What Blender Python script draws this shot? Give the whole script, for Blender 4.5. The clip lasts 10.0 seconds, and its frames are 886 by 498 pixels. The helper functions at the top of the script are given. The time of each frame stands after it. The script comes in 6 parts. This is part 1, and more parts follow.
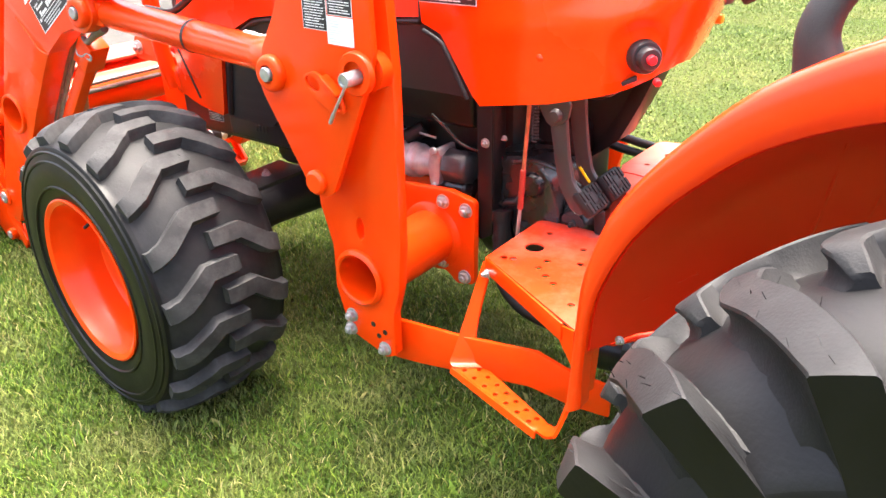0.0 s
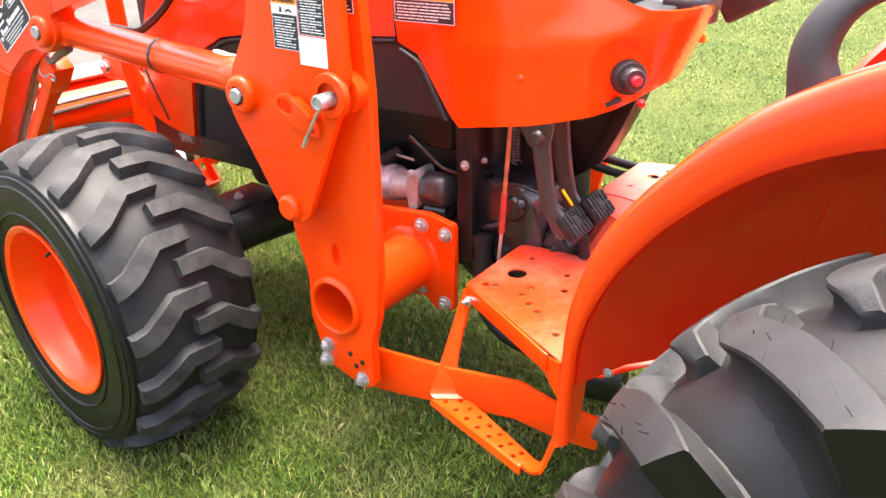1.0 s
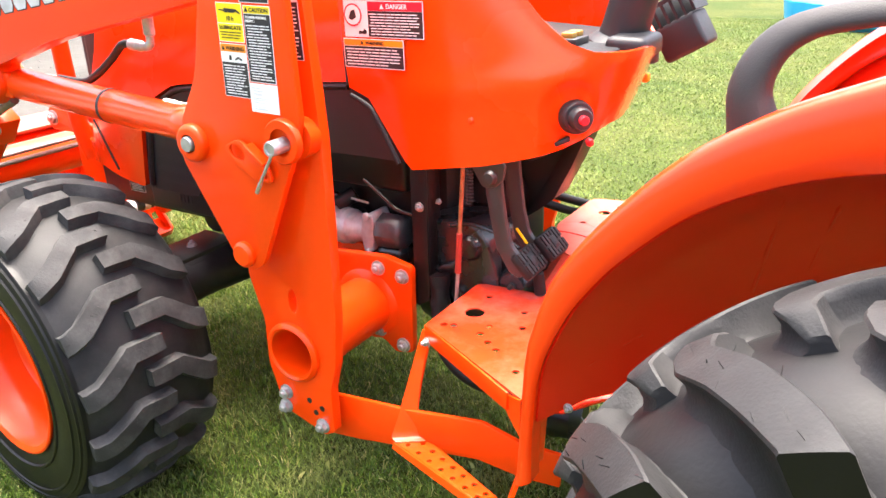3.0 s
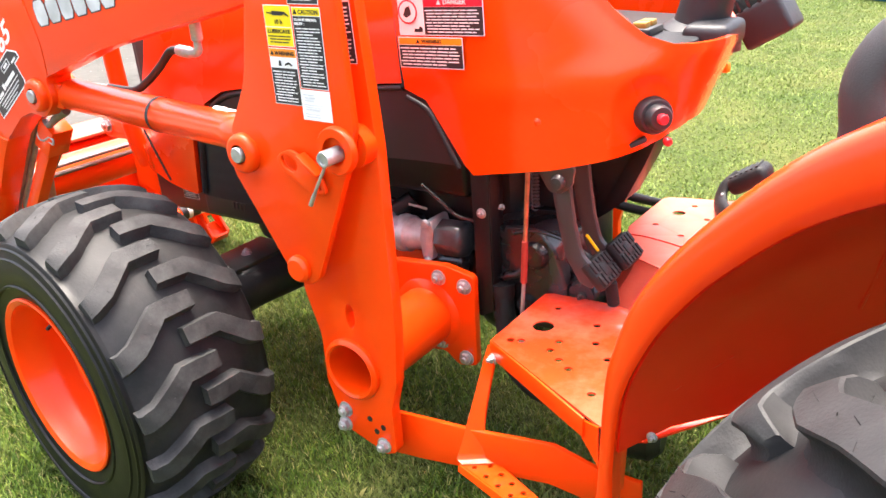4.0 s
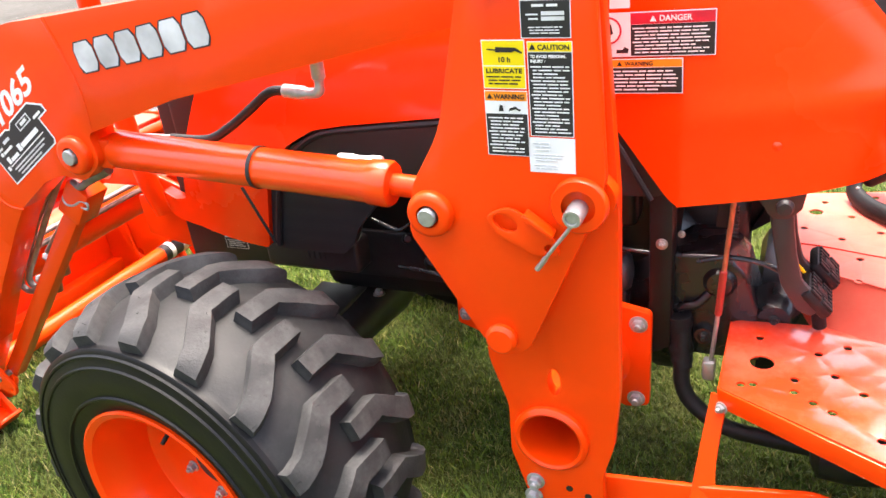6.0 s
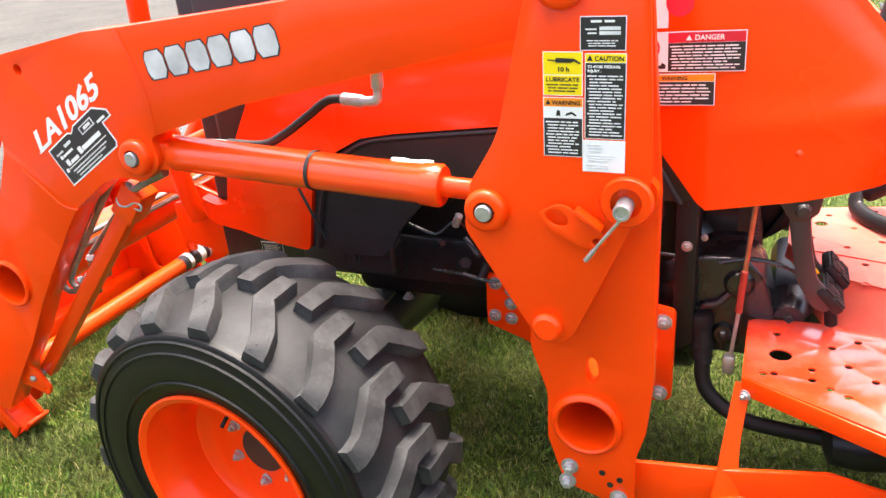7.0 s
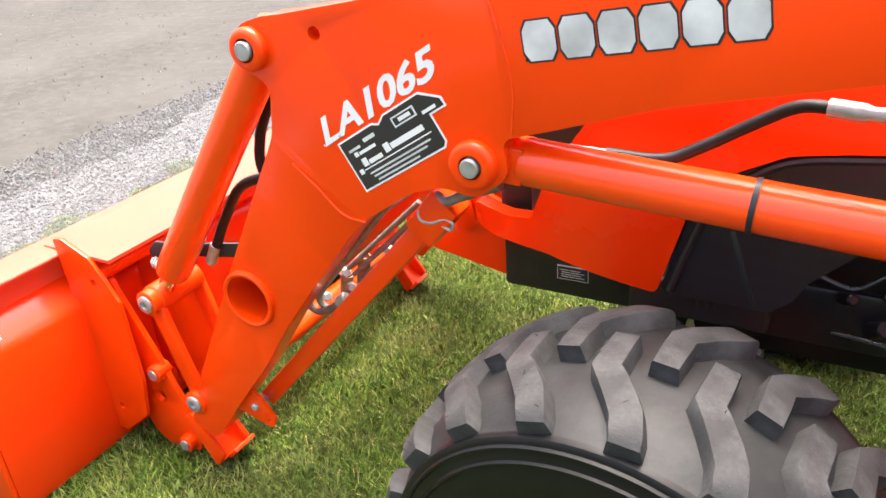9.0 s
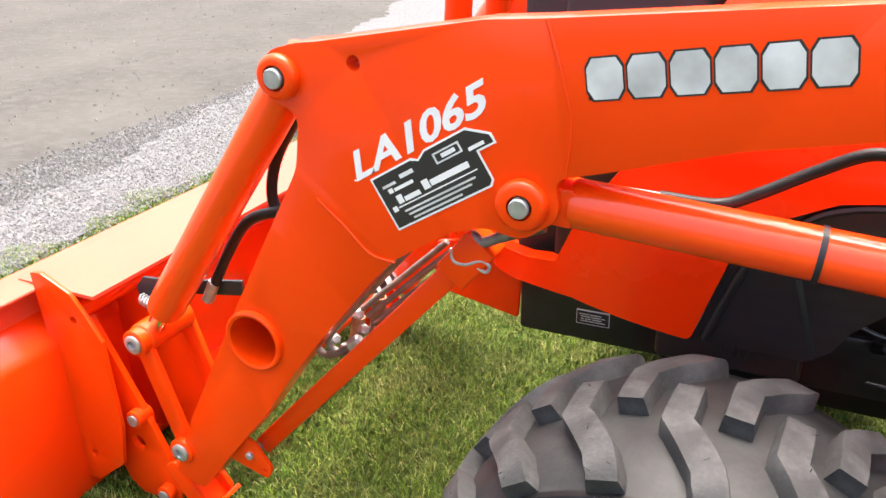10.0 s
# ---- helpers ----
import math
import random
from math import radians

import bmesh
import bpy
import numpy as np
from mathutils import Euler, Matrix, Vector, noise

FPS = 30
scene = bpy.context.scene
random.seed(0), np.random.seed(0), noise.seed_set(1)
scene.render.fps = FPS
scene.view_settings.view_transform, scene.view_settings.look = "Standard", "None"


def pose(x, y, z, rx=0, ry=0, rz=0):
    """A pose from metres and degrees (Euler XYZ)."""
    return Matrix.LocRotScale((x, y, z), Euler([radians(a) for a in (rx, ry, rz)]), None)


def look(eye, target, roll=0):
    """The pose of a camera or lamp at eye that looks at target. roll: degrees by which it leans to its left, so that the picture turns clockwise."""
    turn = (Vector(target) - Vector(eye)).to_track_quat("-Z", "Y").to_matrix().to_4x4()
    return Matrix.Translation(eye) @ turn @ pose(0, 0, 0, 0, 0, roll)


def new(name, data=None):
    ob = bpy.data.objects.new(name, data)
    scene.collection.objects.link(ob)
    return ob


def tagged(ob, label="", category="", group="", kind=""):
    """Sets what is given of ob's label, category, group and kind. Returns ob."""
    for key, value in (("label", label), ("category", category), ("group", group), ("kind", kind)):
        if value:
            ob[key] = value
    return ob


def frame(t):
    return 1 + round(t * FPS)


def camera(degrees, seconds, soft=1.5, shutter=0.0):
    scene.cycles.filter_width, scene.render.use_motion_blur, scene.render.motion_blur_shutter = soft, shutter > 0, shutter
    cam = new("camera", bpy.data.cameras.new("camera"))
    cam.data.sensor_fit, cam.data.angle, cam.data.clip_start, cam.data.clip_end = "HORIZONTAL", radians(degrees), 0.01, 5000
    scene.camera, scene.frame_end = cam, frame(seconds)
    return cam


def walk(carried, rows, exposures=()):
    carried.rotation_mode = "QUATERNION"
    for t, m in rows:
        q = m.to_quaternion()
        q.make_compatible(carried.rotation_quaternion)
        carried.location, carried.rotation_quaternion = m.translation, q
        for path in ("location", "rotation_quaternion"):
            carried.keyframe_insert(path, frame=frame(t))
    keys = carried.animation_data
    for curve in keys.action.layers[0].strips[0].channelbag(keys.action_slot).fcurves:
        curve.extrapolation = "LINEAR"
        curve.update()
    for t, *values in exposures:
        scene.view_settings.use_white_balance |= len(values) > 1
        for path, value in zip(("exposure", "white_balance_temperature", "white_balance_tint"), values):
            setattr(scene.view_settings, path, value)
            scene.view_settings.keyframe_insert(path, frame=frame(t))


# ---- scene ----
cam = camera(58.9, 10.0)
PATH = [
    (0, (-0.025, 0.078, 1.252), (-1.114, 1.496, 0.355), -1.6),
    (0.5, (-0.057, 0.119, 1.251), (-1.148, 1.58, 0.429), -0.9),
    (1, (-0.064, 0.126, 1.246), (-1.117, 1.592, 0.383), -1.3),
    (1.5, (-0.056, 0.126, 1.245), (-1.11, 1.623, 0.439), -1.0),
    (2, (-0.053, 0.119, 1.252), (-1.07, 1.649, 0.462), -1.5),
    (2.2, (-0.054, 0.115, 1.252), (-1.047, 1.669, 0.478), -1.2),
    (3.5, (-0.073, 0.148, 1.245), (-1.065, 1.706, 0.479), -2.1),
    (4, (-0.13, 0.2, 1.248), (-1.224, 1.677, 0.461), -4.5),
    (4.5, (-0.305, 0.147, 1.252), (-1.236, 1.73, 0.463), -2.7),
    (5, (-0.484, 0.134, 1.301), (-1.293, 1.737, 0.421), -3.1),
    (5.5, (-0.647, 0.197, 1.308), (-1.639, 1.703, 0.443), -8.5),
    (5.7, (-0.687, 0.182, 1.329), (-1.605, 1.726, 0.449), -8.1),
    (6.8, (-0.787, -0.013, 1.358), (-1.488, 1.665, 0.526), -5.8),
    (7, (-0.796, -0.029, 1.351), (-1.551, 1.635, 0.538), -5.5),
    (7.5, (-0.873, -0.049, 1.357), (-1.754, 1.557, 0.553), -5.0),
    (8, (-1.056, 0.044, 1.323), (-2.097, 1.521, 0.465), -3.9),
    (8.5, (-1.301, 0.157, 1.341), (-2.445, 1.511, 0.415), -5.0),
    (9, (-1.512, 0.177, 1.343), (-2.401, 1.723, 0.437), -4.0),
    (9.5, (-1.656, 0.154, 1.323), (-2.356, 1.804, 0.436), 0.9),
    (10, (-1.681, 0.161, 1.329), (-2.443, 1.814, 0.501), -0.7),
]
walk(cam, [(t, look(eye, target, roll)) for t, eye, target, roll in PATH],
     [(0, 2.89), (2.2, 2.90), (3.5, 2.8), (5, 2.66), (7, 2.5), (8, 2.46), (9, 2.36), (10, 2.3)])

# ---- world and sun ----
world = bpy.data.worlds.new("sky")
scene.world = world
world.use_nodes = True
wn = world.node_tree.nodes
sky = wn.new("ShaderNodeTexSky")
sky.sky_type = 'NISHITA'
sky.sun_disc = False
sky.sun_elevation = radians(80)
sky.sun_rotation = radians(340)
sky.air_density, sky.dust_density, sky.ozone_density = 0.8, 9.0, 0.4
wn["Background"].inputs["Strength"].default_value = 0.15
world.node_tree.links.new(sky.outputs["Color"], wn["Background"].inputs["Color"])
sun_data = bpy.data.lights.new("sun", 'SUN')
sun_data.energy, sun_data.angle, sun_data.color = 1.5, radians(30), (1.0, 0.97, 0.92)
sun = new("sun", sun_data)
sun.matrix_world = look((-1.5, 2.03, 5.0), (-1.2, 1.2, 0))

# ---- small node helpers ----


def mat(name, color, rough=0.5, metal=0.0, coat=0.0, var=0.08, scale=30.0, bump=0.0, bump_scale=200.0, dirt_sheen=None, dirt_sheen_amount=0.0, dirt_sheen_scale=6.0, spec=0.5, coat_ior=1.5):
    m = bpy.data.materials.new(name)
    m.use_nodes = True
    n, l = m.node_tree.nodes, m.node_tree.links
    b = n["Principled BSDF"]
    b.inputs["Metallic"].default_value = metal
    b.inputs["Coat Weight"].default_value = coat
    b.inputs["Coat Roughness"].default_value = 0.14
    b.inputs["Coat IOR"].default_value = coat_ior
    b.inputs["Specular IOR Level"].default_value = spec
    co = n.new("ShaderNodeTexCoord")
    big = n.new("ShaderNodeTexNoise")
    big.inputs["Scale"].default_value = scale
    big.inputs["Detail"].default_value = 5
    l.new(co.outputs["Object"], big.inputs["Vector"])
    mr = n.new("ShaderNodeMapRange")
    mr.inputs["From Min"].default_value, mr.inputs["From Max"].default_value = 0.3, 0.7
    mr.inputs["To Min"].default_value, mr.inputs["To Max"].default_value = 1 - var, 1 + var
    l.new(big.outputs["Fac"], mr.inputs["Value"])
    mul = n.new("ShaderNodeMix")
    mul.data_type, mul.blend_type = 'RGBA', 'MULTIPLY'
    mul.inputs["Factor"].default_value = 1.0
    mul.inputs["A"].default_value = (*color, 1)
    l.new(mr.outputs["Result"], mul.inputs["B"])
    out = mul.outputs["Result"]
    if dirt_sheen:
        dn = n.new("ShaderNodeTexNoise")
        dn.inputs["Scale"].default_value = dirt_sheen_scale
        dn.inputs["Detail"].default_value = 8
        dn.inputs["Roughness"].default_value = 0.7
        l.new(co.outputs["Object"], dn.inputs["Vector"])
        dr = n.new("ShaderNodeMapRange")
        dr.inputs["From Min"].default_value, dr.inputs["From Max"].default_value = 0.45, 0.75
        dr.inputs["To Min"].default_value, dr.inputs["To Max"].default_value = 0.0, dirt_sheen_amount
        l.new(dn.outputs["Fac"], dr.inputs["Value"])
        mx = n.new("ShaderNodeMix")
        mx.data_type = 'RGBA'
        mx.inputs["B"].default_value = (*dirt_sheen, 1)
        l.new(dr.outputs["Result"], mx.inputs["Factor"])
        l.new(out, mx.inputs["A"])
        out = mx.outputs["Result"]
    l.new(out, b.inputs["Base Color"])
    rr = n.new("ShaderNodeMapRange")
    rr.inputs["To Min"].default_value, rr.inputs["To Max"].default_value = max(0.02, rough - 0.08), min(1, rough + 0.08)
    l.new(big.outputs["Fac"], rr.inputs["Value"])
    l.new(rr.outputs["Result"], b.inputs["Roughness"])
    if bump:
        fine = n.new("ShaderNodeTexNoise")
        fine.inputs["Scale"].default_value = bump_scale
        fine.inputs["Detail"].default_value = 4
        l.new(co.outputs["Object"], fine.inputs["Vector"])
        bp = n.new("ShaderNodeBump")
        bp.inputs["Strength"].default_value = bump
        bp.inputs["Distance"].default_value = 0.002
        l.new(fine.outputs["Fac"], bp.inputs["Height"])
        l.new(bp.outputs["Normal"], b.inputs["Normal"])
    return m


ORANGE = mat("orange_enamel", (0.86, 0.050, 0.001), 0.38, coat=0.55, coat_ior=1.42, spec=0.12, var=0.03, scale=7, bump=0.05, bump_scale=380)
HOODRED = mat("hood_enamel", (0.85, 0.037, 0.0015), 0.26, coat=0.7, coat_ior=1.35, spec=0.15, var=0.03, scale=4, bump=0.02, bump_scale=300)
# the footplate's pink patches are sky sheen painted over the orange
PLATFORM = mat("platform_paint", (0.82, 0.044, 0.008), 0.22, coat=1.0, var=0.05, scale=9, bump=0.06, bump_scale=150, dirt_sheen=(0.84, 0.22, 0.15), dirt_sheen_amount=0.5, dirt_sheen_scale=5)
FENDERPT = mat("fender_enamel", (0.86, 0.038, 0.001), 0.34, coat=1.0, coat_ior=1.45, spec=0.15, var=0.03, scale=6, bump=0.05, bump_scale=300)
DASHPT = mat("dash_panel_enamel", (0.86, 0.053, 0.0015), 0.26, coat=0.9, coat_ior=1.45, spec=0.15, var=0.03, scale=4, bump=0.02, bump_scale=300)
# redder orange: the shade below the fender is put into this colour
SHADERED = mat("underside_shade_red", (0.72, 0.013, 0.002), 0.4, spec=0.2, coat=0.2, coat_ior=1.3, var=0.06, scale=5, bump=0.05, bump_scale=250)
# paler orange: sky sheen on upward bucket faces is painted into the colour
RIMSHEEN = mat("rim_paint_with_sheen", (0.84, 0.066, 0.024), 0.45, coat=0.2, var=0.04, scale=5, bump=0.05, bump_scale=200, dirt_sheen=(0.82, 0.09, 0.042), dirt_sheen_amount=0.6, dirt_sheen_scale=2.5)
RUBBER = mat("tyre_rubber", (0.0068, 0.0068, 0.0073), 0.5, spec=0.3, var=0.25, scale=9, bump=0.2, bump_scale=160, dirt_sheen=(0.019, 0.019, 0.019), dirt_sheen_amount=0.5, dirt_sheen_scale=7)
LUGRUB = mat("lug_rubber", (0.0125, 0.0125, 0.0132), 0.6, spec=0.28, var=0.3, scale=14, bump=0.3, bump_scale=260, dirt_sheen=(0.040, 0.040, 0.040), dirt_sheen_amount=0.6, dirt_sheen_scale=10)
# black sidewalls; the rear lugs' square ends use it as painted shade
SIDEWALL = mat("sidewall_and_shade_rubber", (0.0050, 0.0050, 0.0053), 0.42, spec=0.22, var=0.25, scale=14, bump=0.15, bump_scale=160, dirt_sheen=(0.014, 0.014, 0.014), dirt_sheen_amount=0.3, dirt_sheen_scale=9)
FRUBBER = mat("front_tyre_rubber", (0.0128, 0.0128, 0.0135), 0.55, spec=0.25, var=0.25, scale=14, bump=0.2, bump_scale=160, dirt_sheen=(0.046, 0.046, 0.045), dirt_sheen_amount=0.6, dirt_sheen_scale=8)
FLUG = mat("front_lug_rubber", (0.027, 0.027, 0.0275), 0.72, spec=0.25, var=0.3, scale=22, bump=0.4, bump_scale=220, dirt_sheen=(0.088, 0.087, 0.086), dirt_sheen_amount=0.7, dirt_sheen_scale=13)
BLACKPL = mat("black_plastic", (0.013, 0.0135, 0.016), 0.5, var=0.15, scale=20, bump=0.15, bump_scale=500)
BLACKPT = mat("black_paint", (0.010, 0.0105, 0.013), 0.36, spec=0.35, var=0.2, scale=12, bump=0.08, bump_scale=120, dirt_sheen=(0.06, 0.055, 0.05), dirt_sheen_amount=0.35)
BLACKGL = mat("black_gloss_casting", (0.012, 0.012, 0.014), 0.27, spec=0.6, var=0.2, scale=14, bump=0.5, bump_scale=45, dirt_sheen=(0.05, 0.045, 0.04), dirt_sheen_amount=0.3)
GEARCASE = mat("gear_case_metal", (0.055, 0.055, 0.06), 0.36, spec=0.5, metal=0.3, var=0.3, scale=40, bump=0.3, bump_scale=90)
BAYBLK = mat("engine_bay_black", (0.0055, 0.0055, 0.0066), 0.42, spec=0.3, var=0.2, scale=14, bump=0.1, bump_scale=140)
PEDALPT = mat("pedal_paint", (0.030, 0.028, 0.031), 0.42, spec=0.4, var=0.15, scale=12, bump=0.06, bump_scale=150)
# pale pink floor paint: the sky's glancing reflection is put into its colours
FLOORPT = mat("floor_paint_with_sheen", (0.83, 0.13, 0.075), 0.45, coat=0.0, spec=0.4, var=0.06, scale=9, bump=0.06, bump_scale=150, dirt_sheen=(0.83, 0.21, 0.14), dirt_sheen_amount=0.9, dirt_sheen_scale=4)
GREYPL = mat("dash_plastic", (0.016, 0.017, 0.02), 0.6, spec=0.25, var=0.1, scale=15, bump=0.2, bump_scale=600)
ZINC = mat("zinc_steel", (0.4, 0.405, 0.41), 0.42, metal=0.65, var=0.2, scale=60, bump=0.1, bump_scale=300)
PIPE = mat("dull_pipe_steel", (0.22, 0.2, 0.185), 0.5, metal=0.5, var=0.25, scale=40, bump=0.1)
CHROME = mat("chrome_rod", (0.75, 0.75, 0.76), 0.12, metal=1.0, var=0.05, scale=20)
ALU = mat("cast_aluminium", (0.36, 0.36, 0.37), 0.45, metal=0.35, var=0.25, scale=35, bump=0.3, bump_scale=90)
HOSE = mat("hose_rubber", (0.011, 0.011, 0.012), 0.5, spec=0.25, var=0.15, scale=60, bump=0.2, bump_scale=700)
GRIP = mat("grip_rubber", (0.030, 0.028, 0.030), 0.62, spec=0.3, var=0.15, scale=20, bump=0.2, bump_scale=400)
AMBER = mat("amber_plastic", (0.30, 0.17, 0.03), 0.4, var=0.1)
CYLPT = mat("cylinder_enamel", (0.86, 0.060, 0.0015), 0.36, coat=0.9, coat_ior=1.45, spec=0.2, var=0.03, scale=4, bump=0.02, bump_scale=300)
WHITE = mat("label_white", (0.8, 0.8, 0.8), 0.4, var=0.04)
LBLACK = mat("label_black", (0.02, 0.018, 0.022), 0.4, var=0.1)
YELLOW = mat("label_yellow", (0.9, 0.68, 0.0), 0.4, var=0.04)
LORANGE = mat("label_orange", (0.9, 0.28, 0.01), 0.4, var=0.04)
LRED = mat("label_red", (0.55, 0.015, 0.04), 0.4, var=0.05)
SILVER = mat("silver_foil", (0.6, 0.61, 0.63), 0.35, metal=0.15, var=0.3, scale=12)
RUST = mat("bare_rod_steel", (0.35, 0.17, 0.09), 0.45, metal=0.6, var=0.3, scale=40)
SLEEVE = mat("worn_red_sleeve", (0.3, 0.03, 0.02), 0.45, var=0.2, scale=40)
REDPL = mat("red_plastic", (0.6, 0.02, 0.03), 0.3, var=0.05)
BLUEPL = mat("blue_plastic", (0.02, 0.4, 0.75), 0.35, var=0.08, scale=5)



def mesh_plastic():
    """Black plastic with rows of fine punched holes."""
    m = mat("perforated_plastic", (0.012, 0.0125, 0.015), 0.5, var=0.15, scale=20)
    n, l = m.node_tree.nodes, m.node_tree.links
    co = n.new("ShaderNodeTexCoord")
    vo = n.new("ShaderNodeTexVoronoi")
    vo.inputs["Scale"].default_value, vo.inputs["Randomness"].default_value = 300, 0.0
    l.new(co.outputs["Object"], vo.inputs["Vector"])
    ra = n.new("ShaderNodeMapRange")
    ra.inputs["From Min"].default_value, ra.inputs["From Max"].default_value = .25, .4
    l.new(vo.outputs["Distance"], ra.inputs["Value"])
    bp = n.new("ShaderNodeBump")
    bp.inputs["Strength"].default_value, bp.inputs["Distance"].default_value = .35, .001
    l.new(ra.outputs["Result"], bp.inputs["Height"])
    l.new(bp.outputs["Normal"], n["Principled BSDF"].inputs["Normal"])
    return m


MESHPL = mesh_plastic()

# ---- mesh helpers ----
CY = 1.70  # tractor centre line


def bm_new():
    return bmesh.new()


def obj(name, bm, mats, parent=None, label=""):
    me = bpy.data.meshes.new(name)
    bmesh.ops.recalc_face_normals(bm, faces=bm.faces)
    bm.to_mesh(me)
    bm.free()
    for m in (mats if isinstance(mats, (list, tuple)) else [mats]):
        me.materials.append(m)
    me.polygons.foreach_set("use_smooth", [True] * len(me.polygons))
    me.set_sharp_from_angle(angle=radians(38))
    ob = new(name, me)
    if parent:
        ob.parent = parent
    if label:
        ob["label"] = label
    return ob


def part(name, bm, mats, parent, label=""):
    return obj(name, bm, mats, parent, label)


def share(name, me, parent, m):
    ob = new(name, me)
    ob.parent = parent
    ob.matrix_basis = m
    return ob


def soften(bm, w, seg=2, ang=0.5, only=None):
    es = [e for e in bm.edges if len(e.link_faces) == 2 and e.calc_face_angle(0) > ang and (only is None or only(e))]
    if es:
        bmesh.ops.bevel(bm, geom=es, offset=w, segments=seg, affect='EDGES', profile=0.5, clamp_overlap=True)


def rounded(pts, n=5):
    """Corner points (x, z) or (x, z, radius) to a smooth outline."""
    out = []
    k = len(pts)
    for i, p in enumerate(pts):
        r = p[2] if len(p) > 2 else 0
        v = Vector(p[:2])
        if r <= 0:
            out.append(v)
            continue
        a, b = (Vector(pts[i - 1][:2]) - v), (Vector(pts[(i + 1) % k][:2]) - v)
        la, lb = a.length, b.length
        a.normalize(), b.normalize()
        half = max(0.05, a.angle(b) / 2)
        d = min(r / math.tan(half), la * 0.49, lb * 0.49)
        s, e = v + a * d, v + b * d
        for j in range(n + 1):
            t = j / n
            out.append(s * (1 - t) ** 2 + v * 2 * t * (1 - t) + e * t * t)
    return out


def circle(x, z, r, n=28, sx=1.0, sz=1.0, turn=0.0):
    c, s = math.cos(turn), math.sin(turn)
    return [Vector((x + c * r * sx * math.cos(a) - s * r * sz * math.sin(a), z + s * r * sx * math.cos(a) + c * r * sz * math.sin(a))) for a in (2 * math.pi * i / n for i in range(n))]


def plate(outline, y0, y1, holes=(), bevel=0.003, seg=2, bm=None, axis="y"):
    """A plate cut along an outline in the x-z plane, between y0 and y1; axis z: outline in x-y, between heights."""
    own = bm_new()
    put = (lambda p: (p[0], y0, p[1])) if axis == "y" else ((lambda p: (p[0], p[1], y0)) if axis == "z" else (lambda p: (y0, p[0], p[1])))
    edges = []
    for loop in (outline, *holes):
        vs = [own.verts.new(put(p)) for p in loop]
        edges += [own.edges.new((vs[i - 1], vs[i])) for i in range(len(vs))]
    bmesh.ops.triangle_fill(own, use_beauty=True, edges=edges)
    bmesh.ops.dissolve_limit(own, angle_limit=0.01, verts=own.verts, edges=own.edges) if not holes else None
    ext = bmesh.ops.extrude_face_region(own, geom=own.faces[:])
    d = {"y": (0, y1 - y0, 0), "z": (0, 0, y1 - y0), "x": (y1 - y0, 0, 0)}[axis]
    bmesh.ops.translate(own, vec=d, verts=[v for v in ext["geom"] if isinstance(v, bmesh.types.BMVert)])
    if bevel:
        soften(own, bevel, seg, 0.9)
    return merge(bm, own)


def merge(bm, own):
    if bm is None:
        return own
    tmp = bpy.data.meshes.new("tmp")
    own.to_mesh(tmp)
    own.free()
    bm.from_mesh(tmp)
    bpy.data.meshes.remove(tmp)
    return bm


def box(lo, hi, bevel=0.004, bm=None, m=None, seg=2):
    own = bm_new()
    bmesh.ops.create_cube(own, size=1)
    lo, hi = Vector(lo), Vector(hi)
    for v in own.verts:
        v.co = Vector([(lo[i] + hi[i]) / 2 + v.co[i] * (hi[i] - lo[i]) for i in range(3)])
    if bevel:
        soften(own, bevel, seg)
    if m is not None:
        bmesh.ops.transform(own, matrix=m, verts=own.verts)
    return merge(bm, own)


def lathe(profile, p0, axis, bm=None, n=32, cap=True):
    """Turned part: profile of (distance along the axis, radius)."""
    own = bm_new()
    q = Vector((0, 0, 1)).rotation_difference(Vector(axis))
    rings = []
    for d, r in profile:
        ring = []
        for i in range(n):
            a = 2 * math.pi * i / n
            ring.append(own.verts.new(Vector(p0) + q @ Vector((r * math.cos(a), r * math.sin(a), d))))
        rings.append(ring)
    for a, b in zip(rings, rings[1:]):
        for i in range(n):
            own.faces.new((a[i - 1], a[i], b[i], b[i - 1]))
    if cap:
        own.faces.new(rings[0])
        own.faces.new(rings[-1])
    return merge(bm, own)


def rod(p0, p1, r, bm=None, n=20, ch=0.0):
    p0, p1 = Vector(p0), Vector(p1)
    L = (p1 - p0).length
    c = ch or min(0.003, r * 0.3, L * 0.2)
    return lathe([(0, r - c), (c, r), (L - c, r), (L, r - c)], p0, (p1 - p0).normalized(), bm, n)


def smooth_path(pts, step=6):
    pts = [Vector(p) for p in pts]
    ext = [pts[0] * 2 - pts[1]] + pts + [pts[-1] * 2 - pts[-2]]
    out = []
    for i in range(1, len(ext) - 2):
        a, b, c, d = ext[i - 1:i + 3]
        for j in range(step):
            t = j / step
            out.append(0.5 * (2 * b + (c - a) * t + (2 * a - 5 * b + 4 * c - d) * t * t + (3 * b - a - 3 * c + d) * t ** 3))
    return out + [pts[-1]]


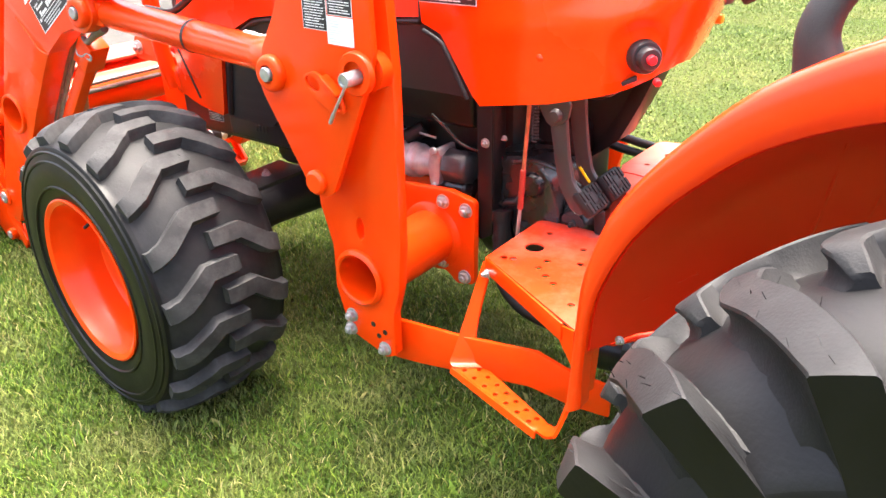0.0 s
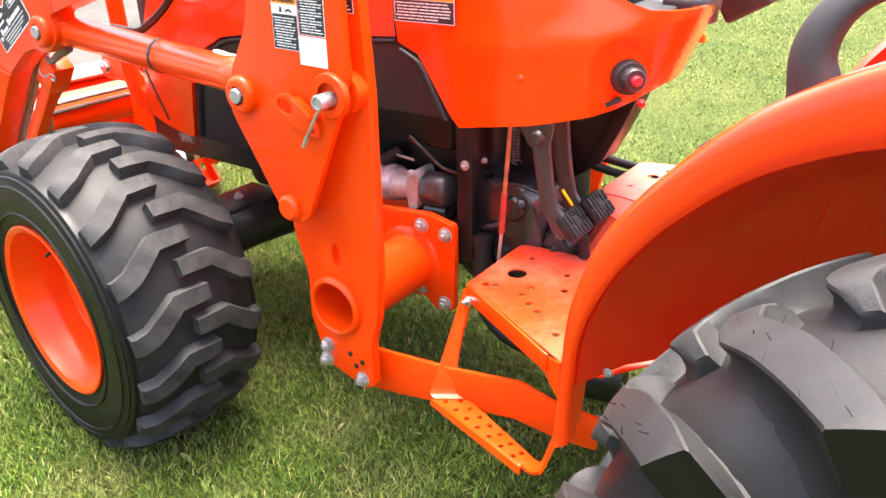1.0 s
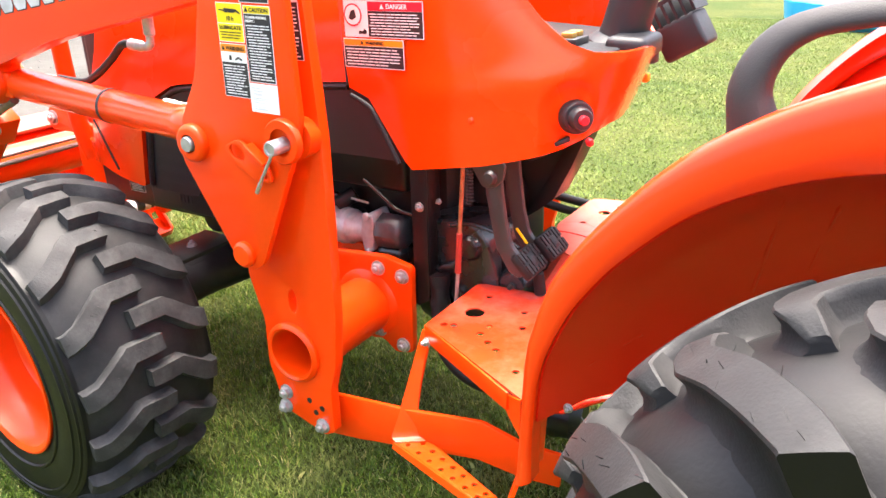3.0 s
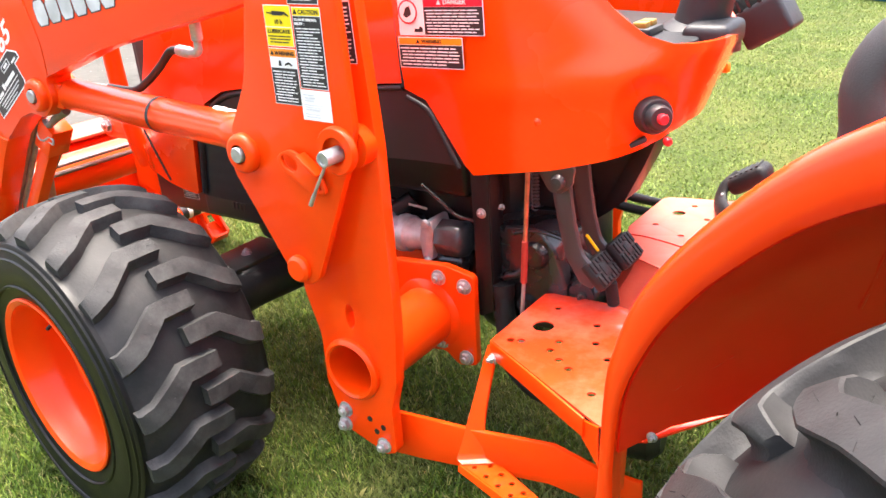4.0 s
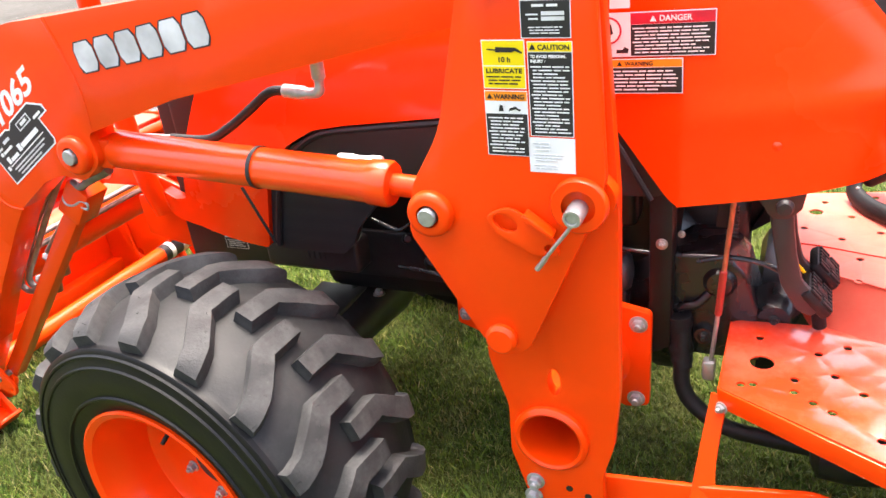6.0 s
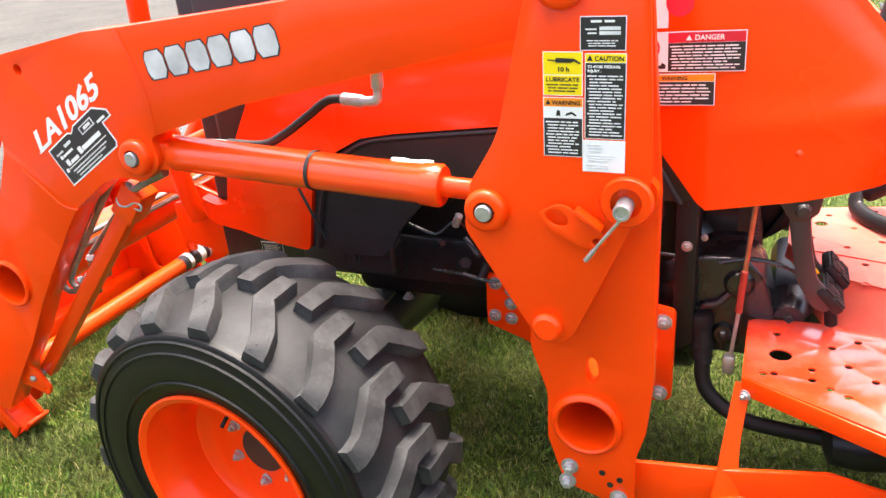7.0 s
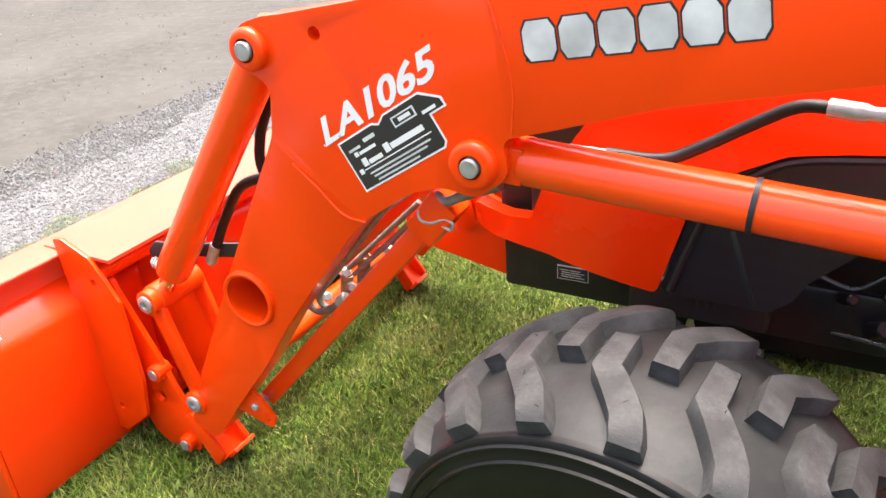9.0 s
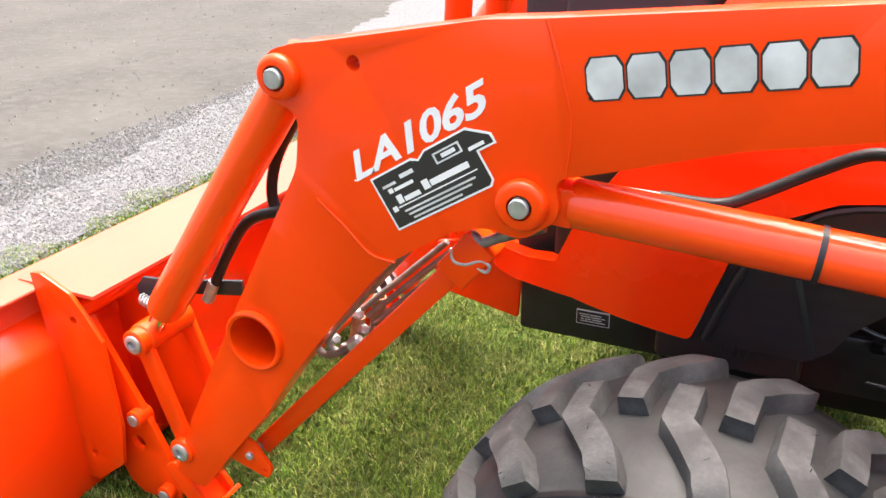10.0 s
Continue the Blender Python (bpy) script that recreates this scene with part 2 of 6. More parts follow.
def tube(pts, r, bm=None, n=12, smooth=True, step=6, flat=None):
    path = smooth_path(pts, step) if smooth else [Vector(p) for p in pts]
    own = bm_new()
    rings = []
    up = Vector((0, 0, 1))
    last = None
    for i, p in enumerate(path):
        d = (path[min(i + 1, len(path) - 1)] - path[max(i - 1, 0)]).normalized()
        if last is None:
            a = d.orthogonal().normalized() if abs(d.z) > 0.95 else d.cross(up).normalized()
        else:
            a = (last - d * last.dot(d)).normalized()
        last = a
        b = d.cross(a)
        rr = r[min(len(r) - 1, int(i * len(r) / len(path)))] if isinstance(r, (list, tuple)) else r
        fa, fb = flat or (1, 1)
        rings.append([own.verts.new(p + (a * math.cos(t) * fa + b * math.sin(t) * fb) * rr) for t in (2 * math.pi * k / n for k in range(n))])
    for a, b in zip(rings, rings[1:]):
        for i in range(n):
            own.faces.new((a[i - 1], a[i], b[i], b[i - 1]))
    own.faces.new(rings[0]), own.faces.new(rings[-1])
    return merge(bm, own)


def bar(p0, p1, w, t, up=(0, 1, 0), bm=None, bevel=0.002):
    """A flat bar from p0 to p1, w wide and t thick along up."""
    p0, p1 = Vector(p0), Vector(p1)
    d = (p1 - p0).normalized()
    u = (Vector(up) - d * Vector(up).dot(d)).normalized()
    s = d.cross(u)
    L = (p1 - p0).length
    m = Matrix((s, u, d)).transposed().to_4x4()
    m.translation = (p0 + p1) / 2
    return box((-w / 2, -t / 2, -L / 2), (w / 2, t / 2, L / 2), bevel, bm, m)


def bolt(p, axis, r=0.011, h=0.009, bm=None, washer=True):
    """A hexagon head on a washer; p lies on the surface and axis points out of it."""
    p, a = Vector(p), Vector(axis).normalized()
    own = bm_new()
    if washer:
        own = lathe([(0, r * 1.35), (0.0022, r * 1.35), (0.0026, r * 1.25)], p, a, own, 18)
    own = lathe([(0.0022, r), (h, r), (h + 0.0012, r * 0.86)], p, a, own, 6)
    own = lathe([(h, r * 0.5), (h + 0.006, r * 0.5), (h + 0.007, r * 0.42)], p, a, own, 12)
    return merge(bm, own)


def empty(name, label, category, at=(0, 0, 0), group=""):
    e = new(name)
    e.empty_display_size = 0.2
    e.location = at
    return tagged(e, label, category, group)


def text_mesh(body, size, m, bm=None, thick=0.0003, shear=0.0, spacing=1.0, bold=0.0, index=0, fit=None):
    """Letters of the built-in font as faces, laid by the matrix m. fit: the width that they fill."""
    cu = bpy.data.curves.new("letters", 'FONT')
    cu.body, cu.size, cu.shear, cu.space_character, cu.offset, cu.extrude = body, size, shear, spacing, bold, thick
    cu.resolution_u = 3
    cu.align_x, cu.align_y = 'LEFT', 'BOTTOM_BASELINE'
    tmp = bpy.data.objects.new("letters", cu)
    me = bpy.data.meshes.new_from_object(tmp)
    own = bm_new()
    own.from_mesh(me)
    bpy.data.objects.remove(tmp)
    bpy.data.curves.remove(cu)
    bpy.data.meshes.remove(me)
    if fit:
        w = max(v.co.x for v in own.verts) - min(v.co.x for v in own.verts)
        for v in own.verts:
            v.co.x *= fit / w
    bmesh.ops.transform(own, matrix=m, verts=own.verts)
    for f in own.faces:
        f.material_index = index
    return merge(bm, own)


def face_rect(bm, m, x0, y0, x1, y1, h, index):
    """A thin raised rectangle in the plane of m."""
    own = bm_new()
    lo = [own.verts.new(m @ Vector(c)) for c in ((x0, y0, 0), (x1, y0, 0), (x1, y1, 0), (x0, y1, 0))]
    hi = [own.verts.new(m @ Vector((*c, h))) for c in ((x0, y0), (x1, y0), (x1, y1), (x0, y1))]
    own.faces.new(hi)
    for i in range(4):
        own.faces.new((lo[i - 1], lo[i], hi[i], hi[i - 1]))
    for f in own.faces:
        f.material_index = index
    return merge(bm, own)


def interp(x, table):
    return float(np.interp(x, [a for a, _ in table], [b for _, b in table]))


def side_plane(x, y, z, turn=0.0, lean=0.0):
    """A label's plane on a side that faces -y: its x runs along +x, its y upward."""
    return pose(x, y, z, 90 + lean, 0, 0) @ pose(0, 0, 0, 0, 0, turn)

# ---- ground ----


def ground_mat():
    m = bpy.data.materials.new("lawn_soil")
    m.use_nodes = True
    n, l = m.node_tree.nodes, m.node_tree.links
    b = n["Principled BSDF"]
    b.inputs["Roughness"].default_value = 0.9
    b.inputs["Specular IOR Level"].default_value = 0.15
    geo = n.new("ShaderNodeTexCoord")
    a = n.new("ShaderNodeTexNoise")
    a.inputs["Scale"].default_value, a.inputs["Detail"].default_value = 1.3, 8
    f = n.new("ShaderNodeTexNoise")
    f.inputs["Scale"].default_value, f.inputs["Detail"].default_value = 45, 6
    l.new(geo.outputs["Object"], a.inputs["Vector"])
    l.new(geo.outputs["Object"], f.inputs["Vector"])
    r1 = n.new("ShaderNodeValToRGB")
    r1.color_ramp.elements[0].color, r1.color_ramp.elements[1].color = (0.032, 0.055, 0.009, 1), (0.075, 0.085, 0.024, 1)
    r1.color_ramp.elements[0].position, r1.color_ramp.elements[1].position = 0.35, 0.7
    l.new(a.outputs["Fac"], r1.inputs["Fac"])
    r2 = n.new("ShaderNodeValToRGB")
    r2.color_ramp.elements[0].color, r2.color_ramp.elements[1].color = (0.45, 0.42, 0.3, 1), (1.25, 1.2, 1.0, 1)
    r2.color_ramp.elements[0].position, r2.color_ramp.elements[1].position = 0.35, 0.65
    l.new(f.outputs["Fac"], r2.inputs["Fac"])
    mx = n.new("ShaderNodeMix")
    mx.data_type, mx.blend_type = 'RGBA', 'MULTIPLY'
    mx.inputs["Factor"].default_value = 1
    l.new(r1.outputs["Color"], mx.inputs["A"])
    l.new(r2.outputs["Color"], mx.inputs["B"])
    l.new(mx.outputs["Result"], b.inputs["Base Color"])
    bp = n.new("ShaderNodeBump")
    bp.inputs["Strength"].default_value, bp.inputs["Distance"].default_value = 0.8, 0.02
    l.new(f.outputs["Fac"], bp.inputs["Height"])
    l.new(bp.outputs["Normal"], b.inputs["Normal"])
    return m


LAWN = ground_mat()
bm = bm_new()
bmesh.ops.create_grid(bm, x_segments=2, y_segments=2, size=400)
ground = tagged(obj("ground", bm, LAWN), "short mown green lawn with a few dry patches", "lawn", kind="structure")

GRAVEL = mat("grey_gravel", (0.058, 0.0552, 0.0498), 0.95, spec=0.1, var=0.22, scale=1.1, bump=0.45, bump_scale=60, dirt_sheen=(0.090, 0.0885, 0.0835), dirt_sheen_amount=0.7, dirt_sheen_scale=9)
STONE = mat("crushed_stone", (0.098, 0.099, 0.102), 0.9, spec=0.1, var=0.35, scale=60, bump=1.0, bump_scale=90, dirt_sheen=(0.15, 0.153, 0.156), dirt_sheen_amount=0.9, dirt_sheen_scale=70)
bm = bm_new()
edge = []
for i in range(121):
    y = -12 + i * 0.6
    edge.append((-4.35 - 0.03 * y + 0.10 * noise.noise((0, y * 1.3, 3)) + 0.05 * noise.noise((0, y * 4, 8)), y))
a = [bm.verts.new((x, y, 0.006)) for x, y in edge]
b = [bm.verts.new((-60, y, 0.006)) for x, y in edge]
for i in range(len(a) - 1):
    bm.faces.new((a[i], a[i + 1], b[i + 1], b[i]))
road = tagged(obj("road", bm, GRAVEL), "grey compacted gravel yard with a pale stony edge", "gravel road", kind="structure")
# paler strip of crushed stone between the lawn and the packed yard
bm = bm_new()
va, vb = [], []
for i in range(601):
    y = -12 + i * 0.06
    x0 = -4.33 - 0.03 * y + 0.10 * noise.noise((0, y * 1.3, 3)) + 0.05 * noise.noise((0, y * 4, 8))
    x1 = -4.98 - 0.25 * max(0, y - 3) + 0.16 * noise.noise((4, y * 1.1, 1)) + 0.10 * noise.noise((7, y * 5, 2)) + 0.05 * noise.noise((7, y * 13, 2))
    va.append(bm.verts.new((x0, y, 0.010)))
    vb.append(bm.verts.new((x1, y, 0.010)))
for i in range(600):
    bm.faces.new((va[i], va[i + 1], vb[i + 1], vb[i]))
tagged(obj("pavement", bm, STONE), "pale crushed stone verge beside the lawn", "gravel verge", kind="structure")


def grass_mesh(name, count, xr, yr, hmin, hmax, width, seed, keep=None):
    rng = np.random.default_rng(seed)
    x = rng.uniform(*xr, count)
    y = rng.uniform(*yr, count)
    if keep is not None:
        k = keep(x, y)
        x, y = x[k], y[k]
    c = len(x)
    patch = 0.5 + 0.25 * np.sin(x * 2.1 + 1.3 * np.sin(y * 1.7)) + 0.25 * np.sin(y * 2.9 + 2 * np.sin(x * 1.1))
    h = rng.uniform(hmin, hmax, c) * (0.7 + 0.6 * patch)
    a = rng.uniform(0, 2 * np.pi, c)
    lean = rng.uniform(0.2, 1.3, c) * h
    la = a + rng.normal(0, 0.8, c) + np.pi / 2
    w = width * rng.uniform(0.7, 1.3, c)
    dx, dy = np.cos(a) * w / 2, np.sin(a) * w / 2
    lx, ly = np.cos(la) * lean, np.sin(la) * lean
    z0 = np.zeros(c)
    p = np.stack([
        np.stack([x - dx, y - dy, z0], 1), np.stack([x + dx, y + dy, z0], 1),
        np.stack([x + lx * .4 + dx * .8, y + ly * .4 + dy * .8, h * .6], 1), np.stack([x + lx * .4 - dx * .8, y + ly * .4 - dy * .8, h * .6], 1),
        np.stack([x + lx, y + ly, h], 1)], 1).reshape(-1, 3)
    base = np.arange(c) * 5
    me = bpy.data.meshes.new(name)
    me.vertices.add(c * 5)
    me.vertices.foreach_set("co", p.ravel())
    quads = np.stack([base, base + 1, base + 2, base + 3], 1)
    tris = np.stack([base + 3, base + 2, base + 4], 1)
    loops = np.concatenate([np.concatenate([quads, tris], 1).ravel()])
    me.loops.add(c * 7)
    me.loops.foreach_set("vertex_index", loops)
    me.polygons.add(c * 2)
    st = np.stack([np.arange(c) * 7, np.arange(c) * 7 + 4], 1).ravel()
    me.polygons.foreach_set("loop_start", st)
    me.update(calc_edges=True)
    return me


def blade_mat(far=False):
    m = bpy.data.materials.new("grass_blade")
    m.use_nodes = True
    n, l = m.node_tree.nodes, m.node_tree.links
    b = n["Principled BSDF"]
    b.inputs["Roughness"].default_value = 0.55
    b.inputs["Specular IOR Level"].default_value = 0.3
    g = n.new("ShaderNodeNewGeometry")
    r = n.new("ShaderNodeValToRGB")
    e = r.color_ramp.elements
    e[0].position, e[0].color = 0.0, (0.03, 0.066, 0.006, 1)
    e[1].position, e[1].color = 0.55, (0.082, 0.15, 0.011, 1)
    for pos, col in ((0.85, (0.17, 0.24, 0.025, 1)), (0.93, (0.28, 0.27, 0.08, 1)), (1.0, (0.4, 0.34, 0.17, 1))):
        k = e.new(pos)
        k.color = col
    # far blades get paler colours that hold the brighter low-angle light
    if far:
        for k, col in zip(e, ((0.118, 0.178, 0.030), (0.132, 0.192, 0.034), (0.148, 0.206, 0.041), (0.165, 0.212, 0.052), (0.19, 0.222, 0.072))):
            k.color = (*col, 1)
    l.new(g.outputs["Random Per Island"], r.inputs["Fac"])
    t = n.new("ShaderNodeTexCoord")
    a = n.new("ShaderNodeTexNoise")
    a.inputs["Scale"].default_value, a.inputs["Detail"].default_value = 5.5, 5
    l.new(t.outputs["Object"], a.inputs["Vector"])
    dry = n.new("ShaderNodeMapRange")
    dry.inputs["From Min"].default_value, dry.inputs["From Max"].default_value = 0.47, 0.68
    dry.inputs["To Max"].default_value = 0.55
    l.new(a.outputs["Fac"], dry.inputs["Value"])
    mx = n.new("ShaderNodeMix")
    mx.data_type = 'RGBA'
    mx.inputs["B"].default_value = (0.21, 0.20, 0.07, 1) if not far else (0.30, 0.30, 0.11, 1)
    l.new(dry.outputs["Result"], mx.inputs["Factor"])
    l.new(r.outputs["Color"], mx.inputs["A"])
    l.new(mx.outputs["Result"], b.inputs["Base Color"])
    return m


BLADE = blade_mat()
on_lawn = lambda x, y: x > -4.38 - 0.03 * y + 0.12 * np.sin(y * 5) * np.sin(y * 13)  # noqa: E731
near = new("grass", grass_mesh("grass", 560000, (-4.6, 0.9), (0.1, 3.4), 0.009, 0.024, 0.0026, 1, on_lawn))
near.data.materials.append(BLADE)
tagged(near, "short mown grass blades, green with dry straw", "grass", kind="stuff")
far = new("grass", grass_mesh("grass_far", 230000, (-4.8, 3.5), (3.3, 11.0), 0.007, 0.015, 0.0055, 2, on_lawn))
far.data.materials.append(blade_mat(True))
tagged(far, "short mown grass blades further off, painted paler for the brighter light", "grass", kind="stuff")

weeds = new("weeds", grass_mesh("weeds", 2600, (-4.4, 0.5), (0.2, 3.4), 0.012, 0.03, 0.012, 5, on_lawn))
weeds.data.materials.append(BLADE)
tagged(weeds, "small broad-leaved weeds among the short grass", "weeds", kind="stuff")

# ---- wheels ----


class Carcass:
    """Half section of a tyre by arc length from the crown's middle."""

    def __init__(self, half):
        self.p = [Vector(q) for q in half]
        self.s = [0.0]
        for a, b in zip(self.p, self.p[1:]):
            self.s.append(self.s[-1] + (b - a).length)

    def at(self, arc, h):
        t = min(abs(arc), self.s[-1] - 1e-4)
        i = max(k for k in range(len(self.s) - 1) if self.s[k] <= t)
        a, b = self.p[i], self.p[i + 1]
        f = (t - self.s[i]) / (self.s[i + 1] - self.s[i])
        q = a.lerp(b, f)
        d0 = (b - a).normalized()
        nxt = (self.p[min(i + 2, len(self.p) - 1)] - b)
        prv = (a - self.p[max(i - 1, 0)])
        d = d0
        if f > 0.5 and nxt.length:
            d = d0.lerp(nxt.normalized(), (f - 0.5))
        if f < 0.5 and prv.length:
            d = d0.lerp(prv.normalized(), (0.5 - f))
        d.normalize()
        nrm = Vector((-d.y, d.x))
        if nrm.dot(Vector((q.x * 0.8, 0.2))) < 0 and abs(d.x) < 0.99:
            nrm = -nrm
        if nrm.y < 0 and abs(d.x) > 0.7:
            nrm = -nrm
        q = q + nrm * h
        return (q.x if arc >= 0 else -q.x), q.y


def lug_mesh(name, car, line, height, flip=1):
    """line: (along the rim, across by arc, width, height factor)."""
    bm = bm_new()
    path = []
    for a, b in zip(line, line[1:]):
        n = max(2, int(abs(b[1] - a[1]) / 0.02))
        for j in range(n):
            f = j / n
            path.append([a[k] * (1 - f) + b[k] * f for k in range(4)])
    path.append(list(line[-1]))
    R = car.p[0].y
    rows = []
    for i, (u, s, w, hf) in enumerate(path):
        q0, q1 = path[max(i - 1, 0)], path[min(i + 1, len(path) - 1)]
        d = Vector((q1[0] - q0[0], q1[1] - q0[1])).normalized()
        nrm = Vector((-d.y, d.x))
        row = []
        for side, hh, wf in ((-1, -0.004, 1.25), (-1, height * hf - 0.003, 1.02), (-1, height * hf, 0.94), (1, height * hf, 0.94), (1, height * hf - 0.003, 1.02), (1, -0.004, 1.25)):
            uu, ss = u + nrm.x * side * w / 2 * wf, s + nrm.y * side * w / 2 * wf
            y, r = car.at(ss, hh)
            ang = uu / R
            row.append(bm.verts.new((r * math.sin(ang), y * flip, r * math.cos(ang))))
        rows.append(row)
    for a, b in zip(rows, rows[1:]):
        for i in range(5):
            bm.faces.new((a[i], a[i + 1], b[i + 1], b[i]))
    bm.faces.new(rows[0]), bm.faces.new(list(reversed(rows[-1])))
    bmesh.ops.recalc_face_normals(bm, faces=bm.faces)
    me = bpy.data.meshes.new(name)
    bm.to_mesh(me)
    bm.free()
    me.materials.append(FLUG)
    me.polygons.foreach_set("use_smooth", [True] * len(me.polygons))
    me.set_sharp_from_angle(angle=radians(32))
    return me


def ring_lathe(profile, bm=None, n=72):
    """Closed or open section (y, r) turned about the y axis."""
    return lathe([(y, r) for y, r in profile], (0, 0, 0), (0, 1, 0), bm, n, cap=False)


def wheel(name, parent, at, steer, car, bead, count, line, height, label, disc_y, nuts):
    half = [(q.x, q.y) for q in car.p]
    prof = [(-y, r) for y, r in reversed(half)] + half[1:]
    prof = [(-bead[0] + 0.02, bead[1] - 0.005)] + prof + [(bead[0] - 0.02, bead[1] - 0.005)]
    bm = ring_lathe(prof, None, 96)
    for f in bm.faces:
        f.material_index = 1 if abs(f.calc_center_median().y) > .152 else 0
    w = part(name, bm, [FRUBBER, SIDEWALL], parent, label)
    w.matrix_basis = pose(*at, 0, 0, steer)
    for flip, shift in ((1, 0.0), (-1, 0.5)):
        me = lug_mesh("lug", car, line, height, flip)
        for i in range(count):
            share("lug", me, w, pose(0, 0, 0, 0, 360 * (i + shift) / count, 0))
    # rim: rolled flange, barrel and dished disc
    b, f = bead
    prof = [(-b + .012, f - .012), (-b - .008, f + .010), (-b - .014, f + .011), (-b - .016, f + .006), (-b - .010, f - .006), (-b + .02, f - .014), (-b + .035, f - .026), (disc_y - .045, f - .030), (disc_y - .015, f - .036), (disc_y - .002, f - .052), (disc_y + .003, f - .085), (disc_y + .002, 0.04)]
    bm = ring_lathe(prof)
    prof2 = [(disc_y, f - .034), (b - .03, f - .03), (b - .01, f - .016), (b + .01, f + .01)]
    bm = ring_lathe(prof2, bm)
    for y, r in ((.1668, .322), (.1715, .301), (.172, .240)):
        ring = [(-.003, r - .0045), (.0016, r - .002), (.0016, r + .002), (-.003, r + .0045)]
        part("sidewall_ring", lathe(ring, (0, -y, 0), (0, -1, 0), None, 96, False), SIDEWALL, w)
    part("rim", bm, ORANGE, w, "bright orange steel rim")
    part("hub", lathe([(0, .052), (0.003, .052), (0.006, .049), (.006, .0)], (0, disc_y + .002, 0), (0, -1, 0), None, 28, False), BLACKPT, w, "dark hub centre")
    for i in range(nuts):
        a = 2 * math.pi * i / nuts + .09
        bmn = bolt((.078 * math.sin(a), disc_y + .002, .078 * math.cos(a)), (0, -1, 0), .0095, .012)
        part("lug_nut", bmn, ZINC, w)
    part("valve_stem", rod((.03, -b + .03, f - .034), (.034, -b - .006, f - .05), .004), HOSE, w)
    return w


tractor = empty("tractor", "bright orange compact utility tractor standing on short grass", "tractor", (-0.9, CY, 0))
tractor.location = (0, 0, 0)

def front_hairs(car, line, height, count):
    """Fine moulding hairs along the middle and the edges of the near lugs."""
    rng = random.Random(8)
    bm = bm_new()
    R = car.p[0].y
    for k in range(count):
        for a, b in zip(line, line[1:]):
            for f in (.2, .7):
                if rng.random() < .35:
                    continue
                u, s = a[0] * (1 - f) + b[0] * f + rng.choice((-.014, 0, .014)), a[1] * (1 - f) + b[1] * f
                y, r = car.at(s, height - .0006)
                ang = u / R + 2 * math.pi * k / count
                out = Vector((math.sin(ang), 0, math.cos(ang)))
                p = out * r + Vector((0, y, 0))
                tip = (out * .7 + Vector((rng.uniform(-.8, .8), rng.uniform(-.9, .5), rng.uniform(-.5, .5)))).normalized()
                side = tip.cross(Vector((rng.uniform(-1, 1), rng.uniform(-1, 1), .3))).normalized() * .0006
                tip *= rng.uniform(.005, .010)
                bm.faces.new([bm.verts.new(q) for q in (p - side, p + side, p + tip + side * .6, p + tip - side * .6)])
    return bm


FRONT = Carcass([(.985 * q, .985 * r) for q, r in [(0, .372), (.08, .367), (.122, .356), (.144, .345), (.153, .342), (.163, .341), (.1665, .336), (.1665, .330), (.171, .315), (.175, .285), (.174, .255), (.168, .228), (.160, .205)]])
FLINE = [(-0.034, 0.022, .034, 1.0), (-0.034, -0.050, .038, 1.0), (-0.010, -0.080, .038, 1.0), (0.016, -0.112, .040, 1.0), (0.028, -0.140, .042, 1.0), (0.030, -0.157, .043, .8)]
for at, steer in (((-1.712, 1.047, 0.350), -5.0), ((-1.712, 2 * CY - 1.047, 0.350), 175.0)):
    fw = wheel("front_wheel", tractor, at, steer, FRONT, (.153, .2000), 18, FLINE, .027, "black industrial-tread front tyre on an orange rim", -.04, 6)
    if steer < 0:
        tagged(part("moulding_hairs", front_hairs(FRONT, FLINE, .027, 18), HOSE, fw), kind="stuff")
# rear tyre: a rounded carcass under tall curved lugs that are cut off square at the shoulder
RW = (.077, .855, .481)
REAR_HALF = [(0, .430), (.05, .428), (.09, .417), (.12, .400), (.145, .376), (.165, .350), (.18, .331), (.187, .320), (.191, .30), (.190, .26), (.18, .22), (.165, .195)]
LUG_TRAIL = [(-.187, 0.0), (-.150, -2.9), (-.113, -6.7), (-.079, -10.3), (-.033, -16.9), (-.010, -17.5), (.020, -16.0)]
LUG_LEAD = [(-.187, -7.1), (-.165, -9.4), (-.142, -11.8), (-.098, -16.6), (-.061, -21.5), (-.033, -22.6), (-.010, -22.4), (.020, -18.6)]
LUG_AT = -18.6  # angle of the first lug's trailing corner, from the top


def lug_top(y):
    u = (.187 - abs(y)) / .212
    return .430 + .041 * (1 - (1 - u) ** 2) - 22 * max(0, y + .012) ** 2


